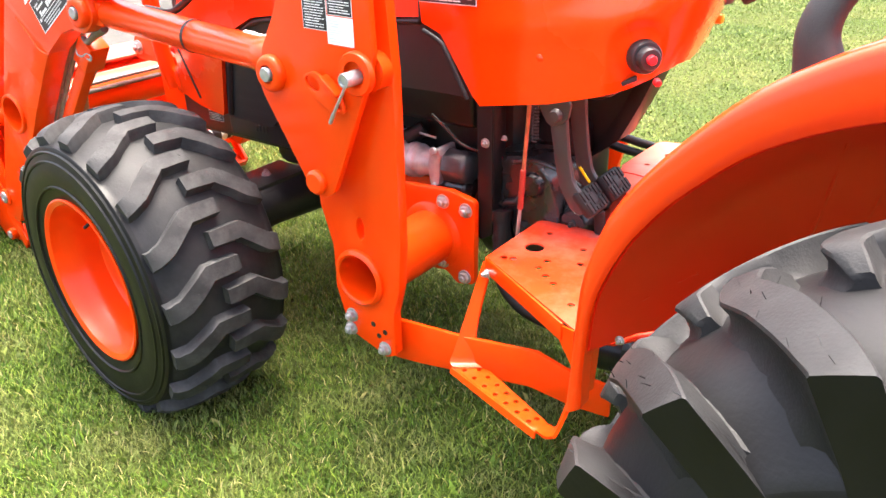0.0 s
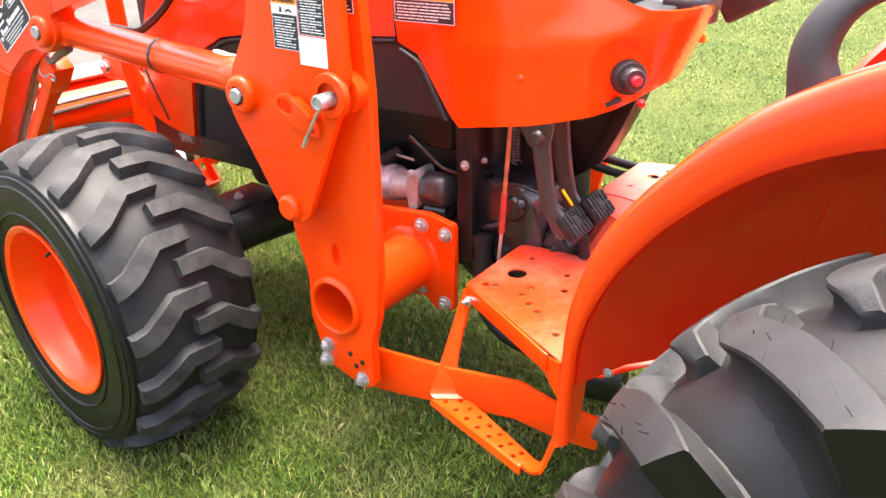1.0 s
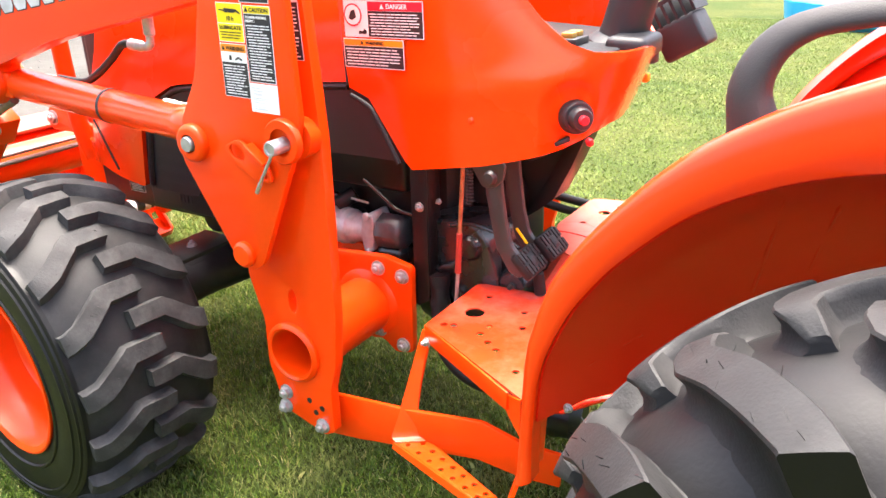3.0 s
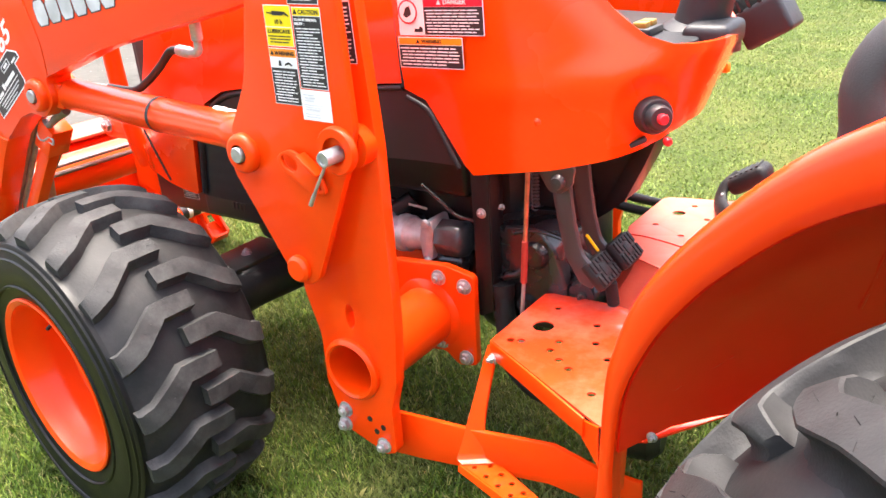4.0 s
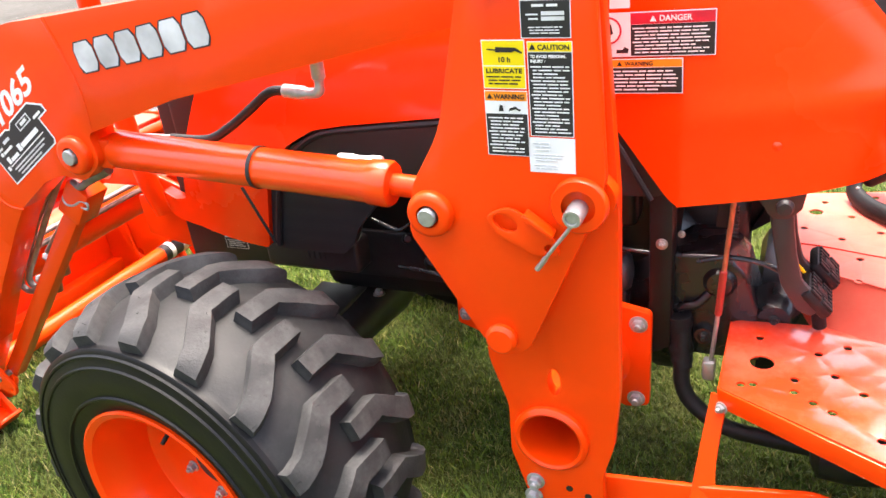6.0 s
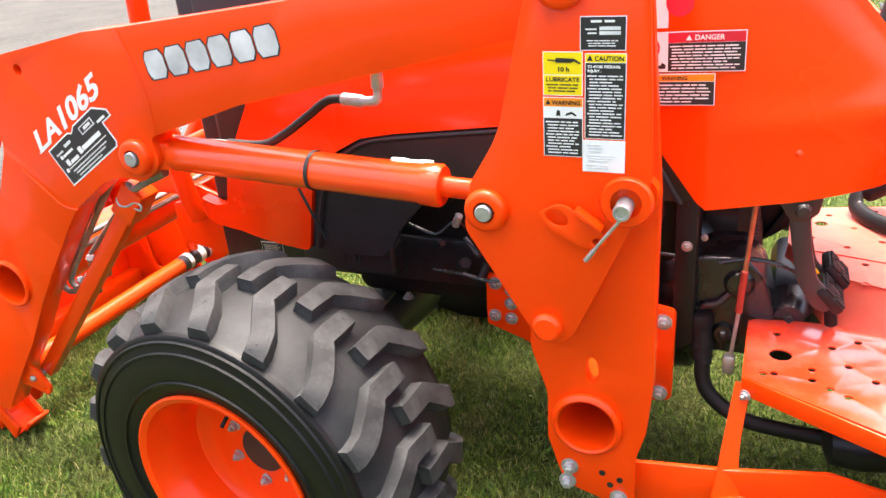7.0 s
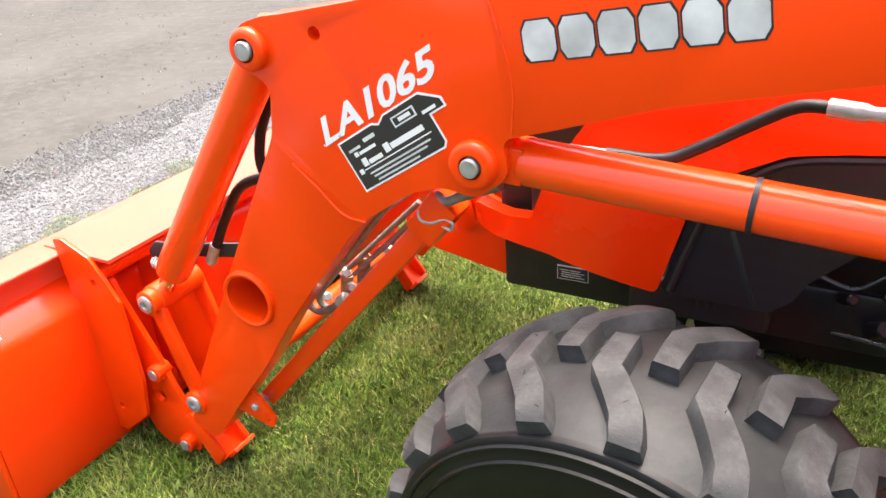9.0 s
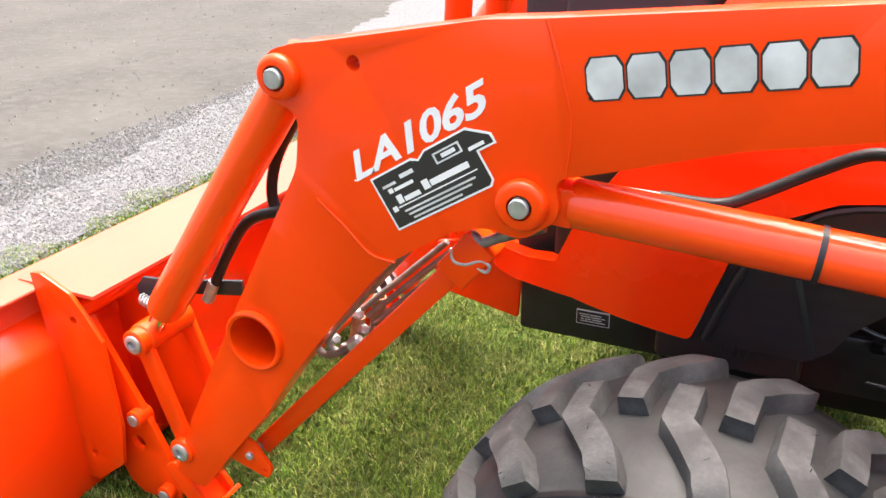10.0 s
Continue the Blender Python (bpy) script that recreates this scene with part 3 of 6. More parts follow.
def rear_lug_mesh(flip):
    """One lug: flat top, steep leading wall with a fillet, sloping trailing wall and a square end."""
    bm = bm_new()
    ys = [-.1885, -.186] + [-.178 + .0132 * k for k in range(16)]
    rows = []
    for y in ys:
        aT, aL = interp(y, LUG_TRAIL), interp(y, LUG_LEAD)
        base = interp(abs(y), REAR_HALF) - .004
        top = lug_top(y)
        d = top - base
        w = d / .108
        sec = [(aT + 5.2 * w, base), (aT + 3.3 * w, base + .10 * d), (aT + 1.9 * w, base + .34 * d), (aT + .8 * w, base + .68 * d), (aT + .15, top - .003), (aT - .25, top)]
        sec += [(aT + (aL - aT) * f, top) for f in (.33, .66)]
        sec += [(aL + .25, top), (aL - .15, top - .003), (aL + .3, base + .62 * d), (aL - .3, base + .33 * d), (aL - 1.8, base + .10 * d), (aL - 4.6, base)]
        rows.append([bm.verts.new((r * math.sin(radians(a)), y * flip, r * math.cos(radians(a)))) for a, r in sec])
    for a, b in zip(rows, rows[1:]):
        for k in range(len(a) - 1):
            bm.faces.new((a[k], a[k + 1], b[k + 1], b[k]))
    # the end face's shade is put into its colour by the blacker rubber
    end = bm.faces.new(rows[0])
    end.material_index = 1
    bm.faces.new(rows[-1])
    bmesh.ops.recalc_face_normals(bm, faces=bm.faces)
    me = bpy.data.meshes.new("lug")
    bm.to_mesh(me)
    bm.free()
    me.materials.append(LUGRUB)
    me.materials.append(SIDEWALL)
    me.polygons.foreach_set("use_smooth", [True] * len(me.polygons))
    me.set_sharp_from_angle(angle=radians(34))
    return me


def rear_hairs():
    """Fine moulding hairs in rows along the lugs' edges."""
    rng = random.Random(5)
    bm = bm_new()
    for k in range(-5, 3):
        for v in range(8):
            y = -.182 + .024 * v
            for f in (.04, .5, .93):
                if rng.random() < .3:
                    continue
                yy = y + rng.uniform(-.005, .005)
                a = radians(LUG_AT + 22.5 * k + interp(yy, LUG_TRAIL) * (1 - f) + interp(yy, LUG_LEAD) * f)
                r = lug_top(yy) - .0006
                out = Vector((math.sin(a), 0, math.cos(a)))
                tip = (out + Vector((rng.uniform(-.8, .8), rng.uniform(-.9, .5), rng.uniform(-.5, .5)))).normalized()
                p = out * r + Vector((0, yy, 0))
                side = tip.cross(Vector((rng.uniform(-1, 1), rng.uniform(-1, 1), .3))).normalized() * .0007
                L = rng.uniform(.006, .012)
                v4 = [bm.verts.new(p - side), bm.verts.new(p + side), bm.verts.new(p + tip * L + side * .6), bm.verts.new(p + tip * L - side * .6)]
                bm.faces.new(v4)
    return bm


def rear_wheel(at, turn, hairs):
    half = [(y, r) for y, r in REAR_HALF]
    bm = ring_lathe([(-y, r) for y, r in reversed(half)] + half[1:], None, 96)
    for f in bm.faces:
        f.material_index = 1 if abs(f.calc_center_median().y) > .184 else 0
    w = part("rear_wheel", bm, [RUBBER, SIDEWALL], tractor, "large black industrial-tread rear tyre")
    w.matrix_basis = pose(*at, 0, 0, turn)
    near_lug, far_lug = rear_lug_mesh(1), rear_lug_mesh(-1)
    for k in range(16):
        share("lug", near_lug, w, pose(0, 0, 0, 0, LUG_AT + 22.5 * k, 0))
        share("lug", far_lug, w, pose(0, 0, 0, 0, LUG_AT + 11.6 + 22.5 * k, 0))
    rim = [(-.16, .200), (-.176, .203), (-.172, .193), (-.13, .182), (-.06, .178), (-.05, .15), (-.045, .05), (-.045, 0)]
    part("rim", ring_lathe(rim), ORANGE, w, "bright orange steel rim")
    part("hub", lathe([(0, .07), (.02, .066), (.04, .05), (.04, 0)], (0, -.046, 0), (0, -1, 0), None, 24, False), BLACKPT, w, "dark hub centre")
    if hairs:
        tagged(part("moulding_hairs", rear_hairs(), HOSE, w), kind="stuff")
    return w


rear_wheel(RW, 0, True)
rear_wheel((RW[0], 2 * CY - RW[1], RW[2]), 180, False)

# ---- front loader ----
loader = empty("front_loader", "orange front loader with curved boom, hydraulic cylinders and mounting towers", "loader")
YB0, YB1 = 1.175, 1.238  # the near boom's outer and inner face


def both(fn):
    """Builds a part on the near side and its mirror on the far side."""
    fn(lambda y: y)
    fn(lambda y: 2 * CY - y)


def boom(my):
    out = rounded([(-1.03, 1.30, .07), (-1.02, 1.165, .06), (-1.19, 1.137), (-1.42, 1.09, .3), (-1.74, 1.027, .3), (-1.90, .979, .3), (-1.975, .958, .02), (-1.962, .90, .04), (-2.02, .858, .04),
                   (-2.078, .868, .05), (-2.135, .852, .1), (-2.238, .784, .03), (-2.28, .738), (-2.325, .681, .2), (-2.389, .602, .2), (-2.451, .520, .2), (-2.541, .387, .3), (-2.637, .266), (-2.735, .135, .02), (-2.81, .16, .02), (-2.737, .324), (-2.574, .63), (-2.475, .806, .2),
                   (-2.412, .917, .1), (-2.398, 1.01, .03), (-2.457, 1.035, .04), (-2.457, 1.105, .045), (-2.395, 1.122, .03), (-2.354, 1.127), (-2.085, 1.172, .1), (-1.995, 1.178, .05), (-1.61, 1.212, .3)])
    hole = circle(-2.542, .562, .053)
    small = circle(-2.292, 1.099, .012, 12)
    bm = plate(out, my(YB0), my(YB1), (hole, small), .005)
    b = part("boom", bm, ORANGE, loader, "orange curved loader boom arm")
    return b


both(boom)
bm = bm_new()
bm = lathe([(0, .052), (-.002, .058), (0, .062), (.012, .064), (2 * (CY - YB0) + .016, .064), (2 * (CY - YB0) + .016, .052), (0.0, .052)], (-2.542, YB0 - .008, .562), (0, 1, 0), bm, 36, False)
part("torque_tube", bm, ORANGE, loader, "round orange cross tube, open at its ends")


def pin(my, x, z, y, r_boss, r_pin, name="pivot_pin", boss_h=.018, through_to=None):
    s = -1 if my(0) == 0 else 1
    bm = lathe([(-.02, r_boss), (boss_h * .45, r_boss), (boss_h * .75, r_boss - .002), (boss_h * .93, r_boss - .006), (boss_h, r_boss - .010), (boss_h, r_pin + .004)], (x, my(y), z), (0, s, 0), None, 32, False)
    p = part(name, bm, ORANGE, loader)
    bm = lathe([(-.02, r_pin), (boss_h + .004, r_pin), (boss_h + .006, max(0, r_pin - .0018)), (boss_h + .006, 0)], (x, my(y), z), (0, s, 0), None, 24, False)
    part("pin_end", bm, ZINC, p, "plain steel pin end")
    return p


def pins(my):
    pin(my, -2.426, 1.069, YB0, .037, .0165)
    pin(my, -2.02, .915, YB0, .040, .0155)
    pin(my, -1.224, .877, 1.105, .037, .0145)
    pin(my, -1.09, 1.232, 1.105, .04, .0)
    bm = lathe([(-.01, .026), (.008, .026), (.014, .02), (.014, 0)], (-1.128, my(1.105), .667), (0, -1 if my(0) == 0 else 1, 0), None, 24, False)
    part("stud", bm, ORANGE, loader)


both(pins)


def tower(my):
    tri = rounded([(-.968, 1.31, .04), (-1.11, 1.31, .05), (-1.152, 1.19), (-1.199, 1.003, .2), (-1.252, .92, .05), (-1.268, .84, .04), (-1.16, .66, .04), (-1.122, .628, .03), (-1.085, .65, .04), (-.978, .88, .04), (-.958, .94, .06)])
    t = part("tower_plate", plate(tri, my(1.105), my(1.121), (), .003), ORANGE, loader, "orange triangular boom stand plate with safety labels")
    # main mounting post, with the tube's and the slot's openings; it runs up behind the tower plate
    post = rounded([(-.975, 1.31, .03), (-1.055, 1.31, .03), (-1.06, .88, .03), (-1.17, .65, .03), (-1.175, .60, .1), (-1.145, .50, .1), (-1.148, .40, .05), (-1.132, .345, .02), (-1.118, .295, .01), (-1.01, .262, .01), (-.985, .275, .01), (-.985, .375, .04), (-.966, .44, .05), (-.955, .55, .1), (-.951, .90, .1)])
    part("mounting_post", plate(post, my(1.148), my(1.172), (circle(-1.073, .443, .055), circle(-1.062, .561, .014, 20, .8, 1.9)), .004), ORANGE, loader, "orange mounting post plate")
    bm = lathe([(0, .053), (-.003, .058), (0, .063), (.003, .066), (.012, .067), (.02, .066), (.255, .066), (.262, .085), (.27, .09), (.27, .053), (0.0, .053)], (-1.073, my(1.138), .443), (0, 1 if my(0) == 0 else -1, 0), None, 40, False)
    part("mount_tube", bm, ORANGE, loader, "short round orange mount tube")
    br = rounded([(-1.17, .558, .02), (-1.02, .57, .02), (-.948, .556, .015), (-.952, .345, .015), (-1.0, .335, .02), (-1.03, .36, .03), (-1.16, .375, .02)])
    b = part("mount_bracket", plate(br, my(1.40), my(1.42), (), .003), ORANGE, loader)
    s = -1 if my(0) == 0 else 1
    for x, z in ((-1.036, .540), (-.972, .532), (-.977, .360), (-1.04, .385)):
        part("bolt", bolt((x, my(1.40), z), (0, s, 0), .013, .011), ZINC, b)
    for x, z in ((-1.107, .338), (-1.112, .302), (-1.014, .283)):
        part("bolt", bolt((x, my(1.148), z), (0, s, 0), .0125, .012), ZINC, b)
    fb = part("frame_bracket", plate(rounded([(-1.384, .556, .008), (-1.14, .545), (-1.14, .33), (-1.24, .365, .03), (-1.30, .392, .02), (-1.388, .424, .008)]), my(1.49), my(1.502), (), .003), ORANGE, loader)
    for x, z in ((-1.362, .533), (-1.324, .518), (-1.326, .484), (-1.367, .449), (-1.327, .445)):
        part("bolt", bolt((x, my(1.49), z), (0, s, 0), .0115, .010), ZINC, fb)
    return t


both(tower)


def lift_cylinder(my):
    y = my(1.222)
    a, b = Vector((-2.02, y, .915)), Vector((-1.231, y, .860))
    d = (b - a).normalized()
    bm = lathe([(.060, .03), (.062, .0355), (.066, .0375), (.628, .0375), (.632, .0405), (.667, .0405), (.672, .037), (.673, .022)], a, d, None, 36)
    c = part("lift_cylinder", bm, CYLPT, loader, "orange hydraulic lift cylinder")
    part("rod", rod(a + d * .67, b - d * .02, .0195), ORANGE, c)
    part("clevis_block", bar(a + d * .015, a + d * .070, .060, .064, (0, 1, 0), None, .004), ORANGE, c)
    part("cable_tie", lathe([(0, .0385), (0, .0395), (.008, .0395), (.008, .0385)], a + d * .395, d, None, 32, False), BLACKPL, c, "black cable tie")
    part("end_eye", rod((-1.231, my(1.19), .876), (-1.231, my(1.255), .876), .038), ORANGE, c)
    part("end_eye", rod((-2.02, my(1.18), .915), (-2.02, my(1.26), .915), .042), ORANGE, c)


both(lift_cylinder)


def bucket_cylinder(my):
    y = my(1.222)
    a, b = Vector((-2.43, y, 1.068)), Vector((-2.857, y, .479))
    d = (b - a).normalized()
    bm = lathe([(-.04, .03), (.0, .036), (.03, .0385), (.63, .0385), (.645, .036), (.645, .02)], a, d, None, 36)
    c = part("bucket_cylinder", bm, CYLPT, loader, "orange hydraulic bucket cylinder")
    part("rod", rod(a + d * .64, b, .019), CHROME, c, "polished rod")
    part("end_eye", rod((-2.857, my(1.19), .479), (-2.857, my(1.32), .479), .034), ORANGE, c)


both(bucket_cylinder)


def links(my):
    s = -1 if my(0) == 0 else 1
    for dy in (0.0, .128):
        a = part("link_arm", bar((-2.857, my(1.192 + dy), .479), (-2.78, my(1.192 + dy), .225), .044, .016, (0, 1, 0), None, .004), ORANGE, loader, "orange bucket link arm")
    for x, z in ((-2.857, .479), (-2.78, .225)):
        p = part("link_pin", lathe([(-.02, .03), (.014, .03), (.016, .027), (.016, .02)], (x, my(1.184), z), (0, s, 0), None, 28, False), ORANGE, loader)
        part("pin_end", lathe([(0, .021), (.02, .021), (.022, .018), (.022, .01), (.014, .008), (.014, 0)], (x, my(1.184), z), (0, s, 0), None, 20, False), ZINC, p)
    # quick coupler side plates
    out = rounded([(-3.07, .47, .01), (-3.03, .488, .01), (-2.929, .28), (-2.872, .15, .03), (-2.842, .06, .015), (-2.86, .018, .015), (-2.97, .008, .015), (-3.01, .04, .02), (-3.035, .10)])
    inner = rounded([(-2.965, .52, .015), (-2.93, .548, .015), (-2.87, .49, .02), (-2.80, .27, .08), (-2.775, .12, .03), (-2.82, .055, .025), (-2.90, .05, .02), (-2.965, .115, .02), (-2.985, .19)])
    for y, o in ((1.214, out), (1.325, inner)):
        part("coupler_plate", plate(o, my(y), my(y + .014), (circle(-2.957, .163, .02, 20),), .003), ORANGE, loader, "orange quick coupler side plate")
    for x, z, r in ((-2.935, .246, .022), (-2.885, .045, .022)):
        p = part("coupler_pin", lathe([(-.02, r), (.02, r), (.022, r - .003), (.022, .015)], (x, my(1.214), z), (0, s, 0), None, 24, False), ORANGE, loader)
        part("pin_end", lathe([(0, .014), (.026, .014), (.027, .0)], (x, my(1.214), z), (0, s, 0), None, 18, False), ZINC, p)
    # parking stand and foot
    st = part("parking_stand", bar((-2.602, my(1.24), .256), (-2.122, my(1.24), .794), .040, .034, (0, 1, 0), None, .004), ORANGE, loader, "orange square parking stand bar")
    part("hinge_plate", plate(rounded([(-2.665, .235, .008), (-2.622, .306, .008), (-2.59, .288, .01), (-2.553, .236, .016), (-2.566, .208, .014)]), my(1.19), my(1.198), (circle(-2.573, .228, .006, 10),), .002), ORANGE, st)
    part("hinge_pin", rod((-2.606, my(1.182), .258), (-2.606, my(1.29), .258), .009), ZINC, st)
    ft = rounded([(-2.86, .145, .01), (-2.83, .165, .01), (-2.752, .055, .01), (-2.780, .012, .01)])
    bm = plate(ft, my(1.19), my(1.204), (), .003)
    bm = plate(ft, my(1.272), my(1.286), (), .003, 2, bm)
    bm = bar((-2.83, my(1.238), .088), (-2.766, my(1.238), .030), .012, .085, (0, 1, 0), bm)
    bm = bar((-2.764, my(1.25), .030), (-2.735, my(1.25), .060), .010, .07, (0, 1, 0), bm)
    part("foot", bm, ORANGE, loader, "orange boom foot on the grass")


both(links)

# ---- bucket ----
bucket = empty("loader_bucket", "orange steel loader bucket resting on the grass", "bucket")
BL, BR = 0.875, 2 * CY - 0.875
sheet = [(-3.60, .13), (-3.40, .075), (-3.14, .0), (-3.105, .015), (-3.10, .05), (-3.10, .41), (-3.11, .43), (-3.175, .475), (-3.18, .54), (-3.13, .548), (-3.30, .60)]


def strip_xz(pts, y0, y1, t, bm=None):
    """A bent sheet along an x-z line, t thick."""
    own = bm_new()
    left = []
    for i, p in enumerate(pts):
        d = (Vector(pts[min(i + 1, len(pts) - 1)]) - Vector(pts[max(i - 1, 0)])).normalized()
        n = Vector((-d.y, d.x)) * t
        q = Vector(p)
        left.append([own.verts.new((c.x, y, c.y)) for c, y in ((q, y0), (q, y1), (q + n, y1), (q + n, y0))])
    for a, b in zip(left, left[1:]):
        for i in range(4):
            own.faces.new((a[i - 1], a[i], b[i], b[i - 1]))
    own.faces.new(left[0]), own.faces.new(left[-1])
    return merge(bm, own)


bm = strip_xz(sheet[:8], BL + .004, BR - .004, -.006)
part("shell", bm, FENDERPT, bucket, "orange bent bucket shell")
bm = strip_xz([(-3.172, .473), (-3.178, .535), (-3.15, .552), (-3.13, .548)], BL + .004, BR - .004, -.006)
bm = strip_xz([(-3.132, .55), (-3.16, .556), (-3.225, .558), (-3.24, .54)], BL + .004, BR - .004, .008, bm)
part("top_rim", bm, RIMSHEEN, bucket, "wide folded orange top rim")
for y0, y1 in ((BL - .006, BL + .004), (BR - .004, BR + .006)):
    sd = rounded([(-3.13, .565, .01), (-3.238, .565, .015), (-3.605, .14), (-3.40, .07), (-3.14, -.0, .02), (-3.097, .02, .01), (-3.097, .42)])
    sp = part("side_plate", plate(sd, y0, y1, (), .002), ORANGE, bucket)
    yo = y0 - .004 if y0 < CY else y1
    part("wear_strip", plate(rounded([(-3.18, .567, .01), (-3.248, .568, .012), (-3.615, .145), (-3.51, .115)]), yo, yo + .004, (), .001), ORANGE, sp)
part("cutting_edge", bar((-3.615, BL - .014, .137), (-3.615, BR + .014, .137), .02, .13, (1, 0, -.25), None, .003), ORANGE, bucket, "thick orange cutting edge")
for sgn in (0, 1):
    yy = lambda v: v if sgn == 0 else 2 * CY - v  # noqa: E731
    fl = rounded([(-3.13, .592, .005), (-3.10, .596, .008), (-3.024, .561, .02), (-2.988, .511, .02), (-2.956, .456, .01), (-2.951, .235, .05), (-2.972, .125, .02), (-3.065, .05, .01), (-3.1, .05)])
    part("hook_plate", plate(fl, yy(1.172), yy(1.182), (circle(-3.028, .495, .010, 12), circle(-3.06, .130, .009, 10)), .002), ORANGE, bucket)
    fl = rounded([(-3.09, .5, .01), (-3.0, .5, .02), (-2.95, .12, .02), (-3.09, .09)])
    part("hook_plate", plate(fl, yy(1.345), yy(1.355), (), .002), ORANGE, bucket)
part("back_bar", rod((-3.035, 1.185, .508), (-3.035, 2 * CY - 1.185, .508), .021), ORANGE, bucket)
part("saddle_plate", strip_xz([(-3.19, .552), (-2.968, .552)], 1.184, 2 * CY - 1.184, .008), RIMSHEEN, bucket, "flat top saddle plate, the sky's sheen put into its colour")
part("bolster", box((-3.098, 1.19, .08), (-3.04, 2 * CY - 1.19, .14), .008), ORANGE, bucket)

# ---- tractor body ----


def skin(outline, y0, thick, shape, zcuts=(), xcuts=(), holes=(), bevel=0.0):
    """A panel cut in the x-z plane and curved by shape(x, z), which gives its y."""
    bm = plate(outline, 0, thick, holes, bevel)
    for z in zcuts:
        bmesh.ops.bisect_plane(bm, geom=bm.verts[:] + bm.edges[:] + bm.faces[:], plane_co=(0, 0, z), plane_no=(0, 0, 1))
    for x in xcuts:
        bmesh.ops.bisect_plane(bm, geom=bm.verts[:] + bm.edges[:] + bm.faces[:], plane_co=(x, 0, 0), plane_no=(1, 0, 0))
    for v in bm.verts:
        v.co.y += shape(v.co.x, v.co.z)
    return bm


def hood_y(x, z):
    y = 1.375
    if x < -1.75:
        y += 0.73 * min(0.5, -1.75 - x) ** 2
    if z > .98:
        y += 1.1 * (z - .98) ** 2
    if z < .80:
        y += .02 * (.8 - z) / .2
    return y


zc = [0.63 + .03 * i for i in range(24)]
xc = [-2.25 + .04 * i for i in range(32)]
side = rounded([(-2.212, .632, .012), (-2.216, .668, .012), (-2.197, .677, .008), (-2.106, .685), (-2.044, .702, .008), (-2.008, .786), (-1.955, .87, .03), (-1.886, .97, .03), (-1.80, 1.18, .1), (-1.70, 1.32, .1), (-1.06, 1.36), (-1.052, .956), (-1.30, .938), (-1.52, .918), (-1.60, .906, .03), (-1.668, .872, .03), (-1.735, .80, .05), (-1.785, .622, .015), (-2.008, .636), (-2.075, .629), (-2.148, .619), (-2.188, .620, .01)])
for far_side in (0, 1):
    bm = skin(side, 0, .02, hood_y, zc, xc)
    if far_side:
        bmesh.ops.transform(bm, matrix=Matrix.Translation((0, 2 * CY, 0)) @ Matrix.Diagonal((1, -1, 1, 1)), verts=bm.verts)
    part("hood", bm, HOODRED, tractor, "glossy red-orange hood side panel")
part("hood_top", box((-1.84, 1.55, 1.30), (-1.055, 2 * CY - 1.55, 1.375), .04, None, None, 4), HOODRED, tractor, "glossy hood top")
ng = box((-2.06, 1.476, .66), (-1.82, 2 * CY - 1.476, 1.28), .02, None, None, 3)
part("nose_grille", box((-2.15, 1.53, .66), (-2.03, 2 * CY - 1.53, 1.24), .02, ng, None, 3), BLACKPL, tractor, "black nose grille and headlamp recess")
bm = bm_new()
ledge = [(-2.205, .676), (-2.15, .682), (-2.106, .686), (-2.044, .703), (-2.026, .742), (-2.008, .787), (-1.956, .871)]
va = [[bm.verts.new((x, hood_y(x, z) + d, z)) for x, z in ledge] for d in (.004, .034)]
for k in range(len(ledge) - 1):
    bm.faces.new((va[0][k], va[0][k + 1], va[1][k + 1], va[1][k]))
bmesh.ops.solidify(bm, geom=bm.faces[:], thickness=.005)
part("nose_ledge", bm, HOODRED, tractor, "glossy inturned edge of the hood")
part("front_bumper", box((-2.15, 1.62, .56), (-1.80, 2 * CY - 1.62, .66), .02), BLACKPT, tractor)


def screen_y(x, z):
    return hood_y(x, z) + .010


scr = rounded([(-1.055, .952), (-1.30, .934), (-1.52, .914), (-1.60, .902, .03), (-1.665, .868, .03), (-1.732, .80, .05), (-1.782, .620, .015), (-1.60, .618, .02), (-1.566, .647, .02), (-1.545, .69, .03), (-1.454, .785, .03), (-1.05, .80, .02), (-.915, .80, .02), (-.99, .928, .04)])
part("side_screen", skin(scr, 0, .02, screen_y, zc, xc), MESHPL, tractor, "black perforated plastic side screen")
pts = [(-1.07, .945), (-1.30, .927), (-1.50, .909), (-1.585, .897), (-1.64, .870), (-1.70, .81), (-1.735, .72), (-1.762, .63)]
part("screen_edge", tube([(x, hood_y(x, z) + .008, z) for x, z in pts], .0075, None, 8), BLACKPL, tractor, "smooth raised edge of the side screen")

part("screen_trim", tube([(-1.055, 1.372, .93), (-1.015, 1.372, .912), (-.998, 1.372, .893), (-.965, 1.372, .835), (-.945, 1.372, .80)], .005, None, 8), GREYPL, tractor, "pale bevelled edge of the side screen")

# dash panel round the operator's side; its narrower far side is shaped to fit the camera's view
per = smooth_path([(-1.05, 1.362, 0), (-.90, 1.352, 0), (-.74, 1.345, 0), (-.655, 1.350, 0), (-.595, 1.366, 0), (-.55, 1.40, 0), (-.525, 1.45, 0), (-.52, 1.52, 0), (-.533, 1.61, 0), (-.562, 1.72, 0), (-.63, 1.85, 0), (-.74, 1.95, 0), (-1.05, 2.03, 0)], 9)


bm = bm_new()
rows = []
NV = 34
run = 0.0
kc = Vector((-.572, 1.368, .935))
